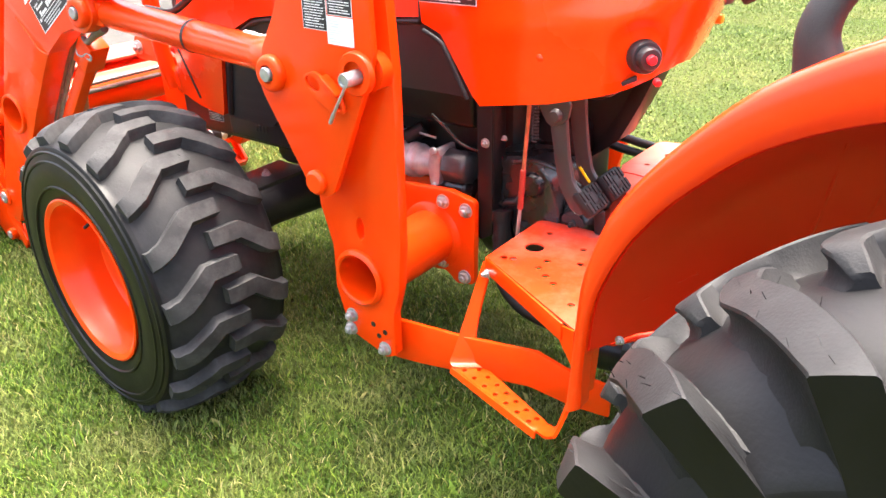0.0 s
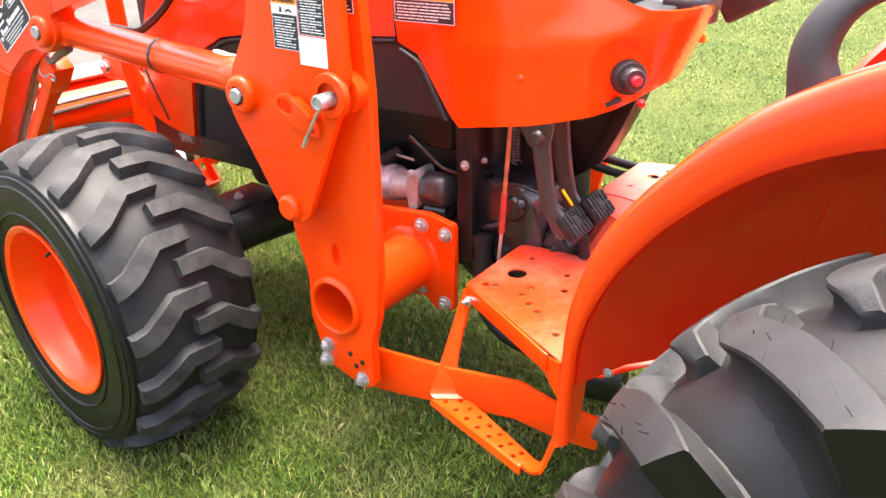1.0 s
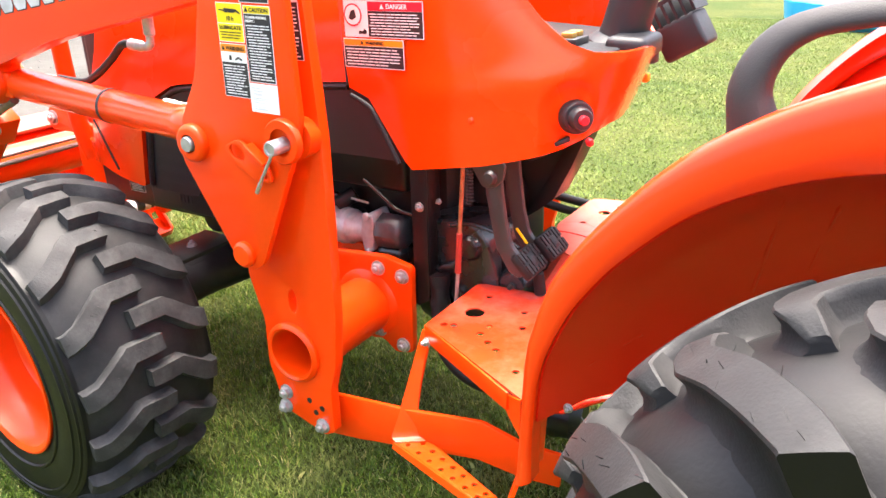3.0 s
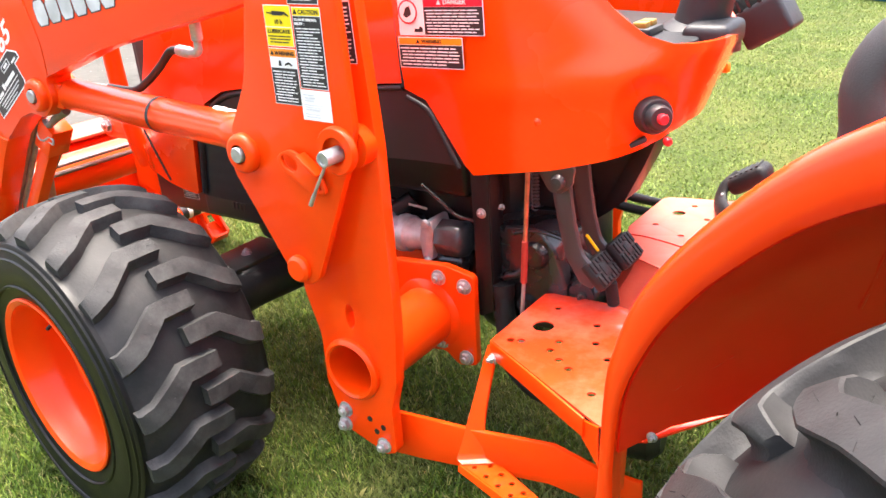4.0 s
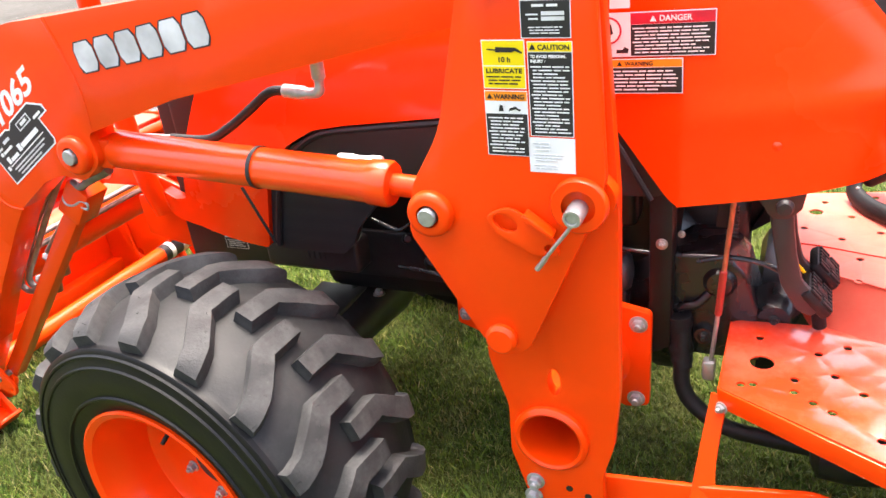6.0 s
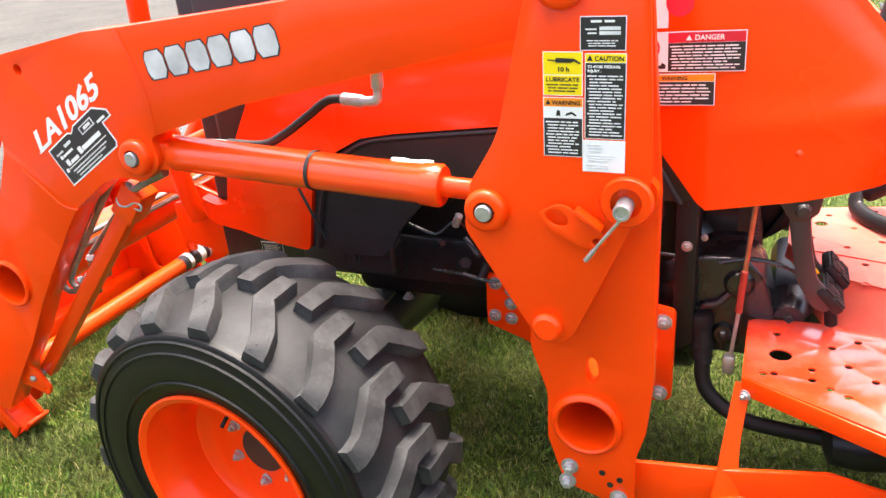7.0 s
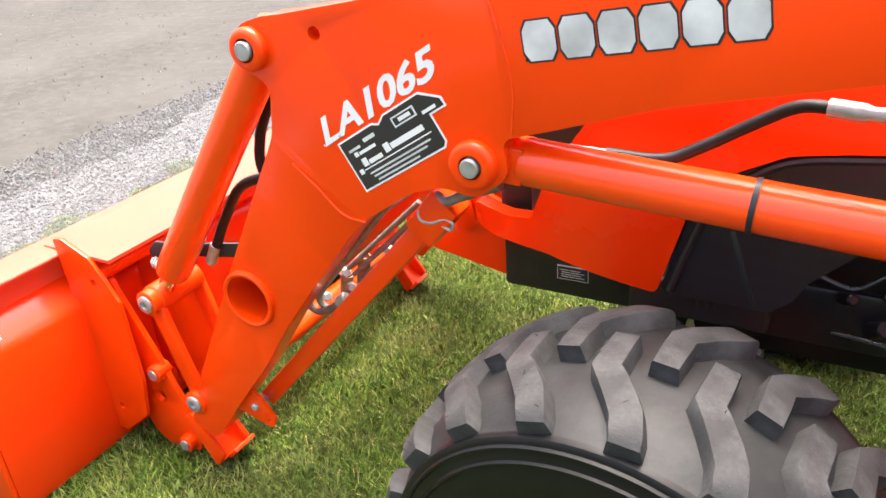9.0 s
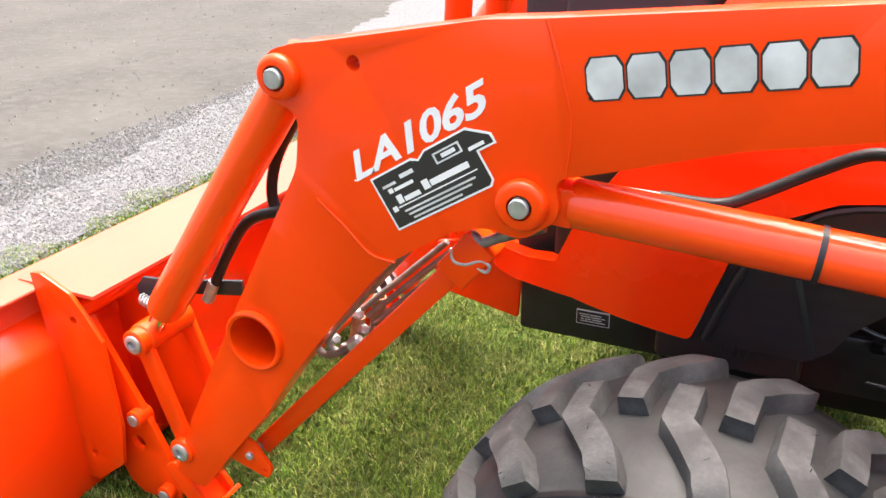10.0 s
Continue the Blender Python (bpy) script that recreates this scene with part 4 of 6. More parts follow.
for i, p in enumerate(per):
    if i:
        run += (p - per[i - 1]).length
    lo = interp(run, [(0, .948), (.05, .93), (.145, .797), (.31, .828), (.40, .852), (.47, .873), (.53, .89), (.60, .9), (.80, .89), (1.0, .88), (1.5, .9)])
    hi = interp(run, [(0, 1.36), (.18, 1.345), (.30, 1.25), (.37, 1.155), (.42, 1.095), (.47, 1.055), (.51, 1.04), (.56, 1.036), (.66, 1.03), (.8, 1.01), (.95, 1.05), (1.2, 1.2), (1.5, 1.36)])
    q0, q1 = per[max(i - 1, 0)], per[min(i + 1, len(per) - 1)]
    d = (q1 - q0).normalized()
    out = Vector((d.y, -d.x, 0))
    rear = max(0, min(1, (run - .42) / .12)) * max(0, min(1, (1.05 - run) / .2))
    row = []
    for j in range(NV + 1):
        f = j / NV
        z = lo + (hi - lo) * f
        swell = .014 * math.sin(math.pi * min(1, f * 1.1)) - .05 * max(0, f - .75) ** 1.5 * (1 if p.x > -.75 else .6)
        swell = swell * (1 - rear) + rear * (.05 * (f - .55) - .03 * max(0, f - .9))
        c = p + out * swell
        c.z = z
        # shallow round recess for the switch, and the crease that runs forward from above it
        e = math.hypot((c - kc).dot(d), (z - kc.z) * .9)
        k = max(0, min(1, (.058 - e) / .016))
        c -= out * (.007 * k * k * (3 - 2 * k))
        cr = z - (1.0 + .045 * math.sin((p.x + .6) * 5))
        c += out * .006 * math.exp(-(cr / .03) ** 2) * max(0, min(1, (p.x + .98) / .2)) * max(0, min(1, (.56 - run) / .1))
        row.append(bm.verts.new(c))
    rows.append(row)
for a, b in zip(rows, rows[1:]):
    for j in range(NV):
        bm.faces.new((a[j], b[j], b[j + 1], a[j + 1]))
bmesh.ops.recalc_face_normals(bm, faces=bm.faces)
bmesh.ops.solidify(bm, geom=bm.faces[:], thickness=.008)
part("dash_panel", bm, DASHPT, tractor, "glossy orange dashboard side panel with a hazard knob")
# thin black strip laid on the seam in place of the gap's shade
part("gap_strip", tube([(-1.053, 1.361, .952), (-1.053, 1.355, 1.1), (-1.053, 1.36, 1.3)], .0025, None, 6), BLACKPL, tractor, "black strip that draws the shaded gap between hood and dash")
part("panel_dimple", lathe([(-.01, .007), (.0, .0068), (.002, .005), (.003, 0)], (-.755, 1.335, .915), (0, -1, 0), None, 16, False), DASHPT, tractor)
dt = rounded([(-.98, 1.42, .03), (-.66, 1.40, .05), (-.575, 1.45, .05), (-.56, 1.55, .04), (-.60, 1.72, .06), (-.68, 1.84, .05), (-.98, 1.95, .03)])
part("dash_top", plate(dt, .98, 1.022, (), .008, axis="z"), GREYPL, tractor, "dark grey dashboard top")

# engine bay, frame and axle
part("engine_block", box((-1.75, 1.52, .45), (-.92, 2 * CY - 1.52, .92), .04), BAYBLK, tractor, "black engine block")
for y0, y1 in ((1.51, 1.57), (2 * CY - 1.57, 2 * CY - 1.51)):
    part("frame_rail", box((-2.132, y0, .505), (-1.15, y1, .625), .010), BLACKPT, tractor, "black steel frame rail")
part("bell_housing", lathe([(0, .20), (.06, .22), (.09, .22), (.14, .17), (.16, .15)], (-1.02, CY, .50), (1, 0, 0), None, 40), BLACKGL, tractor, "black cast transmission housing")
part("transmission", box((-.78, 1.54, .32), (.3, 2 * CY - 1.54, .56), .04), BLACKPT, tractor)
part("front_axle", lathe([(0, .05), (.02, .062), (.12, .066), (.35, .064), (.5, .075), (.6, .085), (.7, .075), (.85, .064), (1.08, .066), (1.18, .062), (1.2, .05)], (-1.70, 1.10, .362), (0, 1, 0), None, 28), BLACKPT, tractor, "black cast front axle beam")
ax = part("axle_plate", plate(rounded([(-1.80, 1.37, .015), (-1.69, 1.34, .01), (-1.675, 1.36, .01), (-1.67, 1.58), (-1.80, 1.58)]), .422, .434, (), .003, axis="z"), BLACKPT, tractor, "black bolted axle cover plate")
for x, y in ((-1.735, 1.47), (-1.70, 1.365), (-1.62, 1.55)):
    part("bolt", bolt((x, y, .434), (0, 0, 1), .011, .01), ZINC, ax)
part("axle_web", box((-1.78, 1.38, .33), (-1.66, 1.60, .424), .02, None, None, 3), BLACKPT, ax)
tb = part("battery_tray", box((-1.85, 1.455, .540), (-1.60, 1.56, .618), .010, None, None, 3), BLACKPL, tractor, "black moulded tray below the side screen")
for k in range(4):
    part("embossed_bar", box((-1.735 + .014 * k, 1.4535, .570), (-1.727 + .014 * k, 1.456, .590), .001), BLACKPL, tb)
# platform
pl = rounded([(-.812, 1.245, .012), (-.812, 1.46, .02), (-.70, 1.47), (-.36, 1.47), (-.36, 1.25), (-.462, 1.10), (-.50, 1.085, .02), (-.56, 1.115, .02)])
holes = [circle(-.752, 1.334, .02, 20)] + [circle(x, y, .0072, 10) for x, y in ((-.78, 1.262), (-.762, 1.268), (-.70, 1.296), (-.70, 1.262), (-.672, 1.24), (-.645, 1.222), (-.58, 1.172), (-.62, 1.41), (-.76, 1.41), (-.665, 1.38), (-.64, 1.32), (-.60, 1.28), (-.55, 1.34), (-.56, 1.25), (-.53, 1.18))]
p = part("platform", plate(pl, .5245, .528, holes, .0008, axis="z"), PLATFORM, tractor, "orange steel footplate with drain holes")
bm = bar((-.812, 1.246, .508), (-.565, 1.112, .508), .036, .005, (.48, .87, 0))
bm = box((-.8145, 1.245, .485), (-.809, 1.46, .525), .001, bm)
part("platform_edge", bm, ORANGE, tractor)
up = rounded([(-.668, 1.575, .01), (-.729, 1.681, .01), (-.748, 1.724, .02), (-.743, 1.935, .03), (-.43, 2.0), (-.28, 2.0), (-.28, 1.47), (-.50, 1.50)])
hl = [circle(x, y, .0072, 10) for x, y in ((-.60, 1.637), (-.52, 1.68), (-.606, 1.548), (-.63, 1.72), (-.56, 1.76), (-.49, 1.60), (-.61, 1.83), (-.54, 1.88), (-.46, 1.74), (-.40, 1.66), (-.70, 1.76), (-.66, 1.90), (-.43, 1.90), (-.56, 1.94), (-.48, 1.83), (-.42, 1.54))] + [circle(-.678, 1.846, .014, 16)]
part("raised_floor", plate(up, .5815, .585, hl, .001, axis="z"), FLOORPT, tractor, "orange raised centre floor with drain holes, sky sheen painted into its colour")
rs = bm_new()
top = [(-.748, 1.724, .581), (-.668, 1.577, .581), (-.50, 1.502, .581), (-.28, 1.472, .581)]
low = [(-.758, 1.70, .526), (-.68, 1.472, .526), (-.50, 1.41, .526), (-.28, 1.40, .526)]
va, vb = [rs.verts.new(p) for p in top], [rs.verts.new(p) for p in low]
for k in range(3):
    rs.faces.new((va[k], va[k + 1], vb[k + 1], vb[k]))
bmesh.ops.solidify(rs, geom=rs.faces[:], thickness=.005)
part("floor_seam", tube([(-.729, 1.683, .5855), (-.675, 1.681, .5855), (-.531, 1.642, .5855), (-.30, 1.59, .5855)], .0018, None, 6), SHADERED, tractor)
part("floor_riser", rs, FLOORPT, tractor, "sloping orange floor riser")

# fenders


def fender(my):
    # far fender is no exact mirror: moved back to fit the camera's view
    dx = 0 if my(0) == 0 else .10
    L1 = smooth_path([(-.488, 1.045, .42), (-.488, 1.045, .51), (-.478, 1.045, .625), (-.443, 1.045, .718), (-.405, 1.045, .78), (-.36, 1.045, .835), (-.28, 1.045, .908), (-.19, 1.045, .957), (-.10, 1.045, .985), (.0, 1.045, .998), (.3, 1.045, 1.03)], 5)
    L2 = smooth_path([(-.518, 1.05, .40), (-.512, 1.05, .50), (-.505, 1.05, .63), (-.493, 1.05, .692), (-.462, 1.05, .778), (-.405, 1.05, .862), (-.315, 1.05, .958), (-.233, 1.05, 1.018), (-.14, 1.05, 1.066), (.0, 1.05, 1.112), (.3, 1.05, 1.15)], 5)
    bm = bm_new()
    rows = []
    hub = Vector((.03, 0, .45))
    for a, b in zip(L1, L2):
        row = []
        inward = (hub - Vector((b.x, 0, b.z))).normalized()
        sec = [(a.lerp(b, f), -.007 * math.sin(math.pi * f) ** .7) for f in (0, .12, .3, .5, .7, .88, .96)]
        pts = [Vector((q.x, q.y + d, q.z)) for q, d in sec]
        pts += [b + Vector((0, dy, 0)) + inward * k for dy, k in ((.006, -.002), (.02, -.003), (.045, .001), (.08, .012))]
        pts = [a + Vector((0, .03, 0)), a + Vector((0, .008, 0))] + pts
        for q in pts:
            row.append(bm.verts.new((q.x + dx, my(q.y), q.z)))
        rows.append(row)
    for a, b in zip(rows, rows[1:]):
        for j in range(len(a) - 1):
            bm.faces.new((a[j], a[j + 1], b[j + 1], b[j]))
    f = part("fender", bm, FENDERPT, tractor, "glossy orange rear fender")
    # the sloping underside leans in towards the axle; its deep red holds the shade
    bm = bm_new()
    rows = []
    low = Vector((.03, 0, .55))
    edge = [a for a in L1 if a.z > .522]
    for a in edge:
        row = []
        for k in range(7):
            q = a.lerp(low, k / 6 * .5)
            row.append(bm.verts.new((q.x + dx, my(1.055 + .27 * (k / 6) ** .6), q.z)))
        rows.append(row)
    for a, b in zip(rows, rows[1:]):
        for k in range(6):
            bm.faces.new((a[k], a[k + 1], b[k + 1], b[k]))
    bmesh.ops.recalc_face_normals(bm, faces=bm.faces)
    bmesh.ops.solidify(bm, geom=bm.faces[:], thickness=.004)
    panel = part("fender_panel", bm, SHADERED, f, "underside of the fender, its shade put into a deep red")

    # pressed ribs lie on the panel's own surface
    def on_panel(x, z):
        best = (9, 0)
        for i in range(51):
            s = .5 * i / 50
            px, pz = (x - s * low.x) / (1 - s), (z - s * low.z) / (1 - s)
            best = min(best, (min(math.hypot(px - a.x, pz - a.z) for a in edge), s))
        return (x + dx, my(1.054 + .27 * (best[1] * 2) ** .6), z)
    for p0, p1 in (((-.183, .95), (-.235, .72)), ((-.115, .965), (-.165, .76)), ((-.462, .585), (-.375, .645))):
        pts = [on_panel(p0[0] + (p1[0] - p0[0]) * k / 8, p0[1] + (p1[1] - p0[1]) * k / 8) for k in range(9)]
        part("pressed_rib", tube(smooth_path(pts, 3), .0045, None, 8), SHADERED, panel)
    return f


both(fender)

# step and its brace
def strap(stations, thick):
    """A bent flat strap from pairs of edge points."""
    bm = bm_new()
    a, b = smooth_path([p for p, _ in stations], 4), smooth_path([q for _, q in stations], 4)
    va, vb = [bm.verts.new(p) for p in a], [bm.verts.new(q) for q in b]
    for k in range(len(va) - 1):
        bm.faces.new((va[k], va[k + 1], vb[k + 1], vb[k]))
    bmesh.ops.recalc_face_normals(bm, faces=bm.faces)
    bmesh.ops.solidify(bm, geom=bm.faces[:], thickness=thick)
    return bm


st = part("step", strap([((-.822, 1.258, .508), (-.797, 1.244, .508)), ((-.838, 1.215, .40), (-.808, 1.215, .40)), ((-.847, 1.180, .33), (-.808, 1.198, .33)), ((-.849, 1.164, .303), (-.803, 1.193, .303)), ((-.835, 1.156, .296), (-.784, 1.189, .296))], .006), ORANGE, tractor, "orange bent step bracket")
ax, ay = Vector((.235, -.073)), Vector((.2, -.082))
hl = []
for i in range(7):
    f = (i + .35) / 7
    o, q = Vector((-.835, 1.156)) + ax * f, Vector((-.785, 1.194)) + ay * f
    hl += [circle(*o.lerp(q, .27), .0052, 8), circle(*o.lerp(q, .76), .0052, 8)]
part("tread", plate([Vector(p) for p in ((-.837, 1.157), (-.776, 1.195), (-.585, 1.114), (-.575, 1.10), (-.590, 1.080))], .2935, .299, hl, .001, axis="z"), ORANGE, st, "perforated orange step tread")
part("tread_lip", strap([((-.837, 1.156, .299), (-.838, 1.153, .287)), ((-.72, 1.120, .299), (-.72, 1.117, .285)), ((-.59, 1.080, .299), (-.59, 1.077, .285))], .004), ORANGE, st)
part("step_leg", strap([((-.592, 1.080, .297), (-.578, 1.108, .297)), ((-.570, 1.074, .297), (-.566, 1.103, .299)), ((-.553, 1.075, .304), (-.556, 1.104, .309)), ((-.545, 1.085, .318), (-.553, 1.112, .325)), ((-.535, 1.165, .405), (-.547, 1.186, .41))], .006), ORANGE, st)
part("step_bolt", bolt((-.806, 1.24, .492), (-.5, -.85, 0), .008, .007), ZINC, st)
bm = plate(rounded([(-1.03, .335, .01), (-.82, .358), (-.66, .386, .05), (-.577, .368), (-.50, .37), (-.50, .30), (-.577, .292), (-.67, .298, .05), (-.955, .243), (-1.03, .232, .01)]), 1.19, 1.20, (), .002)
gs = bm_new()
vs = [[gs.verts.new((x, y + d, z)) for x, y, z in ((-.60, 1.133, .508), (-.535, 1.098, .455), (-.535, 1.098, .527))] for d in (0, .005)]
gs.faces.new(vs[0]), gs.faces.new(vs[1])
for k in range(3):
    gs.faces.new((vs[0][k - 1], vs[0][k], vs[1][k], vs[1][k - 1]))
part("platform_gusset", gs, ORANGE, tractor)
part("step_brace", bm, ORANGE, tractor, "long flat orange brace bar")

# ---- loader details ----
# cross tube of the coupler, with its label, and the steel lines on the torque tube
ct = part("coupler_tube", rod((-2.80, 1.22, .19), (-2.80, 2 * CY - 1.22, .19), .03), ORANGE, loader, "round orange coupler cross tube")
bm = lathe([(0, .0306), (.0, .0312), (.20, .0312), (.20, .0306)], (-2.80, 2.01, .19), (0, 1, 0), None, 30, False)
tl = part("tube_label", bm, LBLACK, ct, "black and white wrap-round label")
for y, w in ((2.04, .02), (2.10, .03), (2.15, .015)):
    part("label_bar", lathe([(0, .0315), (0, .0318), (w, .0318), (w, .0315)], (-2.80, y, .19), (0, 1, 0), None, 30, False), WHITE, tl)
for dz in (0, .024):
    part("hydraulic_pipe", tube([(-2.47, 1.30, .585 + dz), (-2.475, 1.4, .59 + dz), (-2.475, 2 * CY - 1.35, .59 + dz)], .0075, None, 10), PIPE, loader, "bare steel hydraulic pipe")
for bx in (0, .022):
    pp = part("hydraulic_pipe", tube([(bx + x, 1.252 + bx * .4, z + bx * .3) for x, z in ((-2.18, .845), (-2.22, .818), (-2.275, .760), (-2.399, .613), (-2.448, .553), (-2.458, .530), (-2.446, .514), (-2.425, .514), (-2.398, .530), (-2.366, .556))], .0075, None, 12), PIPE, loader, "bent steel hydraulic pipe")
    part("pipe_nut", lathe([(-.012, .013), (.012, .013), (.015, .010)], (bx - 2.37, 1.253 + bx * .4, .553), Vector((.75, .1, .62)).normalized(), None, 6), ZINC, pp)
for k in range(3):
    part("hydraulic_pipe", rod((-2.19 + .011 * k, 1.285, .782 - .013 * k), (-2.37 + .011 * k, 1.285, .610 - .013 * k), .0058), PIPE, loader, "straight bare steel hydraulic pipe")
part("hose_elbow", tube([(-2.128, 1.225, .80), (-2.118, 1.222, .83), (-2.10, 1.22, .822), (-2.06, 1.22, .842), (-2.0, 1.22, .868)], [.010, .009, .009, .009, .0105, .0115], None, 12), PIPE, loader, "plated steel hose elbow")
part("hairpin", tube([(-2.135, 1.215, .812), (-2.15, 1.212, .80), (-2.145, 1.21, .785), (-2.125, 1.21, .783), (-2.10, 1.212, .793), (-2.085, 1.212, .787), (-2.09, 1.212, .775), (-2.105, 1.212, .78)], .0028, None, 8), ZINC, loader, "bent wire hairpin clip")
# open pipe stubs and their clamp below the knee
for x, z, r in ((-2.343, .606, .0135), (-2.392, .552, .0135)):
    sb = part("pipe_stub", lathe([(-.06, r), (.03, r), (.03, r - .003), (-.03, r - .003), (-.03, 0)], (x, 1.30, z), Vector((.12, .05, 1)).normalized(), None, 18, False), RUST, loader, "open brown steel pipe stub")
for x, z in ((-2.375, .562), (-2.415, .508), (-2.442, .525), (-2.385, .594)):
    part("pipe_nut", lathe([(-.014, .011), (.012, .011), (.016, .008)], (x, 1.292, z), Vector((.6, -.5, .3)).normalized(), None, 6), ZINC, loader, "plated pipe nut")
# hose along the lift cylinder
hs = part("hydraulic_hose", tube([(-1.545, 1.25, 1.022), (-1.59, 1.255, 1.018), (-1.65, 1.265, .982), (-1.71, 1.265, .945), (-1.76, 1.26, .924), (-1.84, 1.25, .928)], .009, None, 12), HOSE, loader, "black rubber hydraulic hose")
part("hose_end", tube([(-1.469, 1.236, 1.085), (-1.469, 1.236, 1.062), (-1.470, 1.236, 1.042), (-1.474, 1.236, 1.026), (-1.495, 1.239, 1.021), (-1.552, 1.251, 1.022)], [.012, .012, .0085, .0095, .0095, .0125], None, 12), ZINC, hs, "plated steel elbow fitting")
part("hose_end", rod((-1.82, 1.255, .922), (-1.91, 1.245, .928), .0095), ZINC, hs)
part("cylinder_port", tube([(-1.46, 1.24, .905), (-1.42, 1.245, .902), (-1.38, 1.25, .898)], [.009, .007, .009], None, 10), WHITE, loader, "pale plated cylinder port fitting")
part("strap_end", bar((-1.642, 1.185, .862), (-1.606, 1.20, .745), .007, .002, (0, 1, 0)), HOSE, loader, "loose black cable tie end")
# hoses beside the bucket cylinder
part("hydraulic_hose", tube([(-2.45, 1.265, .99), (-2.49, 1.275, .95), (-2.535, 1.28, .875), (-2.545, 1.28, .80), (-2.50, 1.285, .755)], .011, None, 12), HOSE, loader, "black rubber hydraulic hose")
part("hydraulic_hose", tube([(-2.46, 1.27, .80), (-2.53, 1.27, .79), (-2.60, 1.265, .76), (-2.66, 1.265, .68), (-2.70, 1.262, .61)], .011, None, 12), HOSE, loader, "black rubber hydraulic hose")
part("hose_end", rod((-2.70, 1.262, .615), (-2.725, 1.26, .565), .0125), ZINC, loader)
lv = part("coupler_lever", plate(rounded([(-2.935, .55, .012), (-2.91, .578, .012), (-2.84, .585, .02), (-2.64, .622), (-2.64, .588), (-2.80, .56, .02), (-2.835, .50, .02), (-2.87, .475, .02), (-2.92, .495, .02)]), 1.272, 1.28, (), .002), BLACKPL, loader, "black coupler lever")
coil = [Vector((-2.905 + .055 * i / 60, 1.255 + .011 * math.cos(i * .9), .535 - .02 * i / 60 + .011 * math.sin(i * .9))) for i in range(61)]
part("spring", tube(coil, .0024, None, 6, False), ZINC, lv, "plated coil spring")
# square socket of the parking stand and the weld seam at the boom's knee
part("stand_socket", box((-.03, -.03, -.05), (.03, .03, .04), .004, None, Matrix.Translation((-2.125, 1.24, .79)) @ pose(0, 0, 0, 0, 39, 0)), ORANGE, loader)
part("weld_seam", tube([(-2.375, YB0 - .0005, .872), (-2.33, YB0 - .0005, .835), (-2.28, YB0 - .0005, .79), (-2.235, YB0 - .0005, .782)], .0022, None, 6), ORANGE, loader)
part("weld_seam", tube([(-1.995, YB0 - .0005, 1.178), (-1.985, YB0 - .0005, 1.15), (-1.975, YB0 - .0005, 1.12)], .003, None, 6), ORANGE, loader)
part("weld_seam", tube([(-1.975, YB0 - .0005, 1.12), (-1.955, YB0 - .0005, 1.04), (-1.958, YB0 - .0005, .965)], .0012, None, 6), ORANGE, loader)

# locking pin, its spring cotter and the lever eye on the near tower
bm = lathe([(0, .041), (.008, .041), (.012, .038), (.012, .024)], (-.995, 1.105, .905), (0, -1, 0), None, 36, False)
lk = part("lock_boss", bm, ORANGE, loader, "raised orange ring round the locking pin")
part("locking_pin", lathe([(0, .0138), (.036, .0138), (.039, .0124), (.039, .009), (.0365, .008), (.0365, 0)], (-.997, 1.105, .899), (0, -1, 0), None, 24, False), ZINC, lk, "plated steel locking pin")
part("cotter", tube([(-.994, 1.074, .898), (-1.004, 1.074, .880), (-1.030, 1.079, .845), (-1.056, 1.084, .808)], [.0032, .003, .003, .0042], None, 8), ZINC, lk, "bent steel spring cotter")
ey = rounded([(-1.138, .882, .018), (-1.095, .902, .03), (-1.03, .855, .02), (-1.022, .825, .016), (-1.062, .825, .02), (-1.115, .852, .03)])
part("lever_eye", plate(ey, 1.092, 1.099, (circle(-1.103, .874, .014, 18, 1.35, .85, -.45), circle(-1.04, .838, .006, 12)), .002), ORANGE, loader, "orange eye plate with two holes")
part("lever_rib", bar((-1.072, 1.09, .893), (-1.03, 1.09, .862), .008, .024, (0, 1, 0)), ORANGE, loader)
part("post_boss", lathe([(0, .036), (.029, .036), (.03, .032)], (-.985, 1.1205, .905), (0, 1, 0), None, 30), ORANGE, loader)
# raised black discs stand in for the shade inside bolt holes
for x, z in ((-1.045, .335), (-1.03, .31), (-1.012, .325)):
    part("plug", lathe([(0, .0062), (.0012, .0062), (.0012, 0)], (x, 1.148, z), (0, -1, 0), None, 14, False), BLACKPT, loader, "black disc that paints a bolt hole's shade")


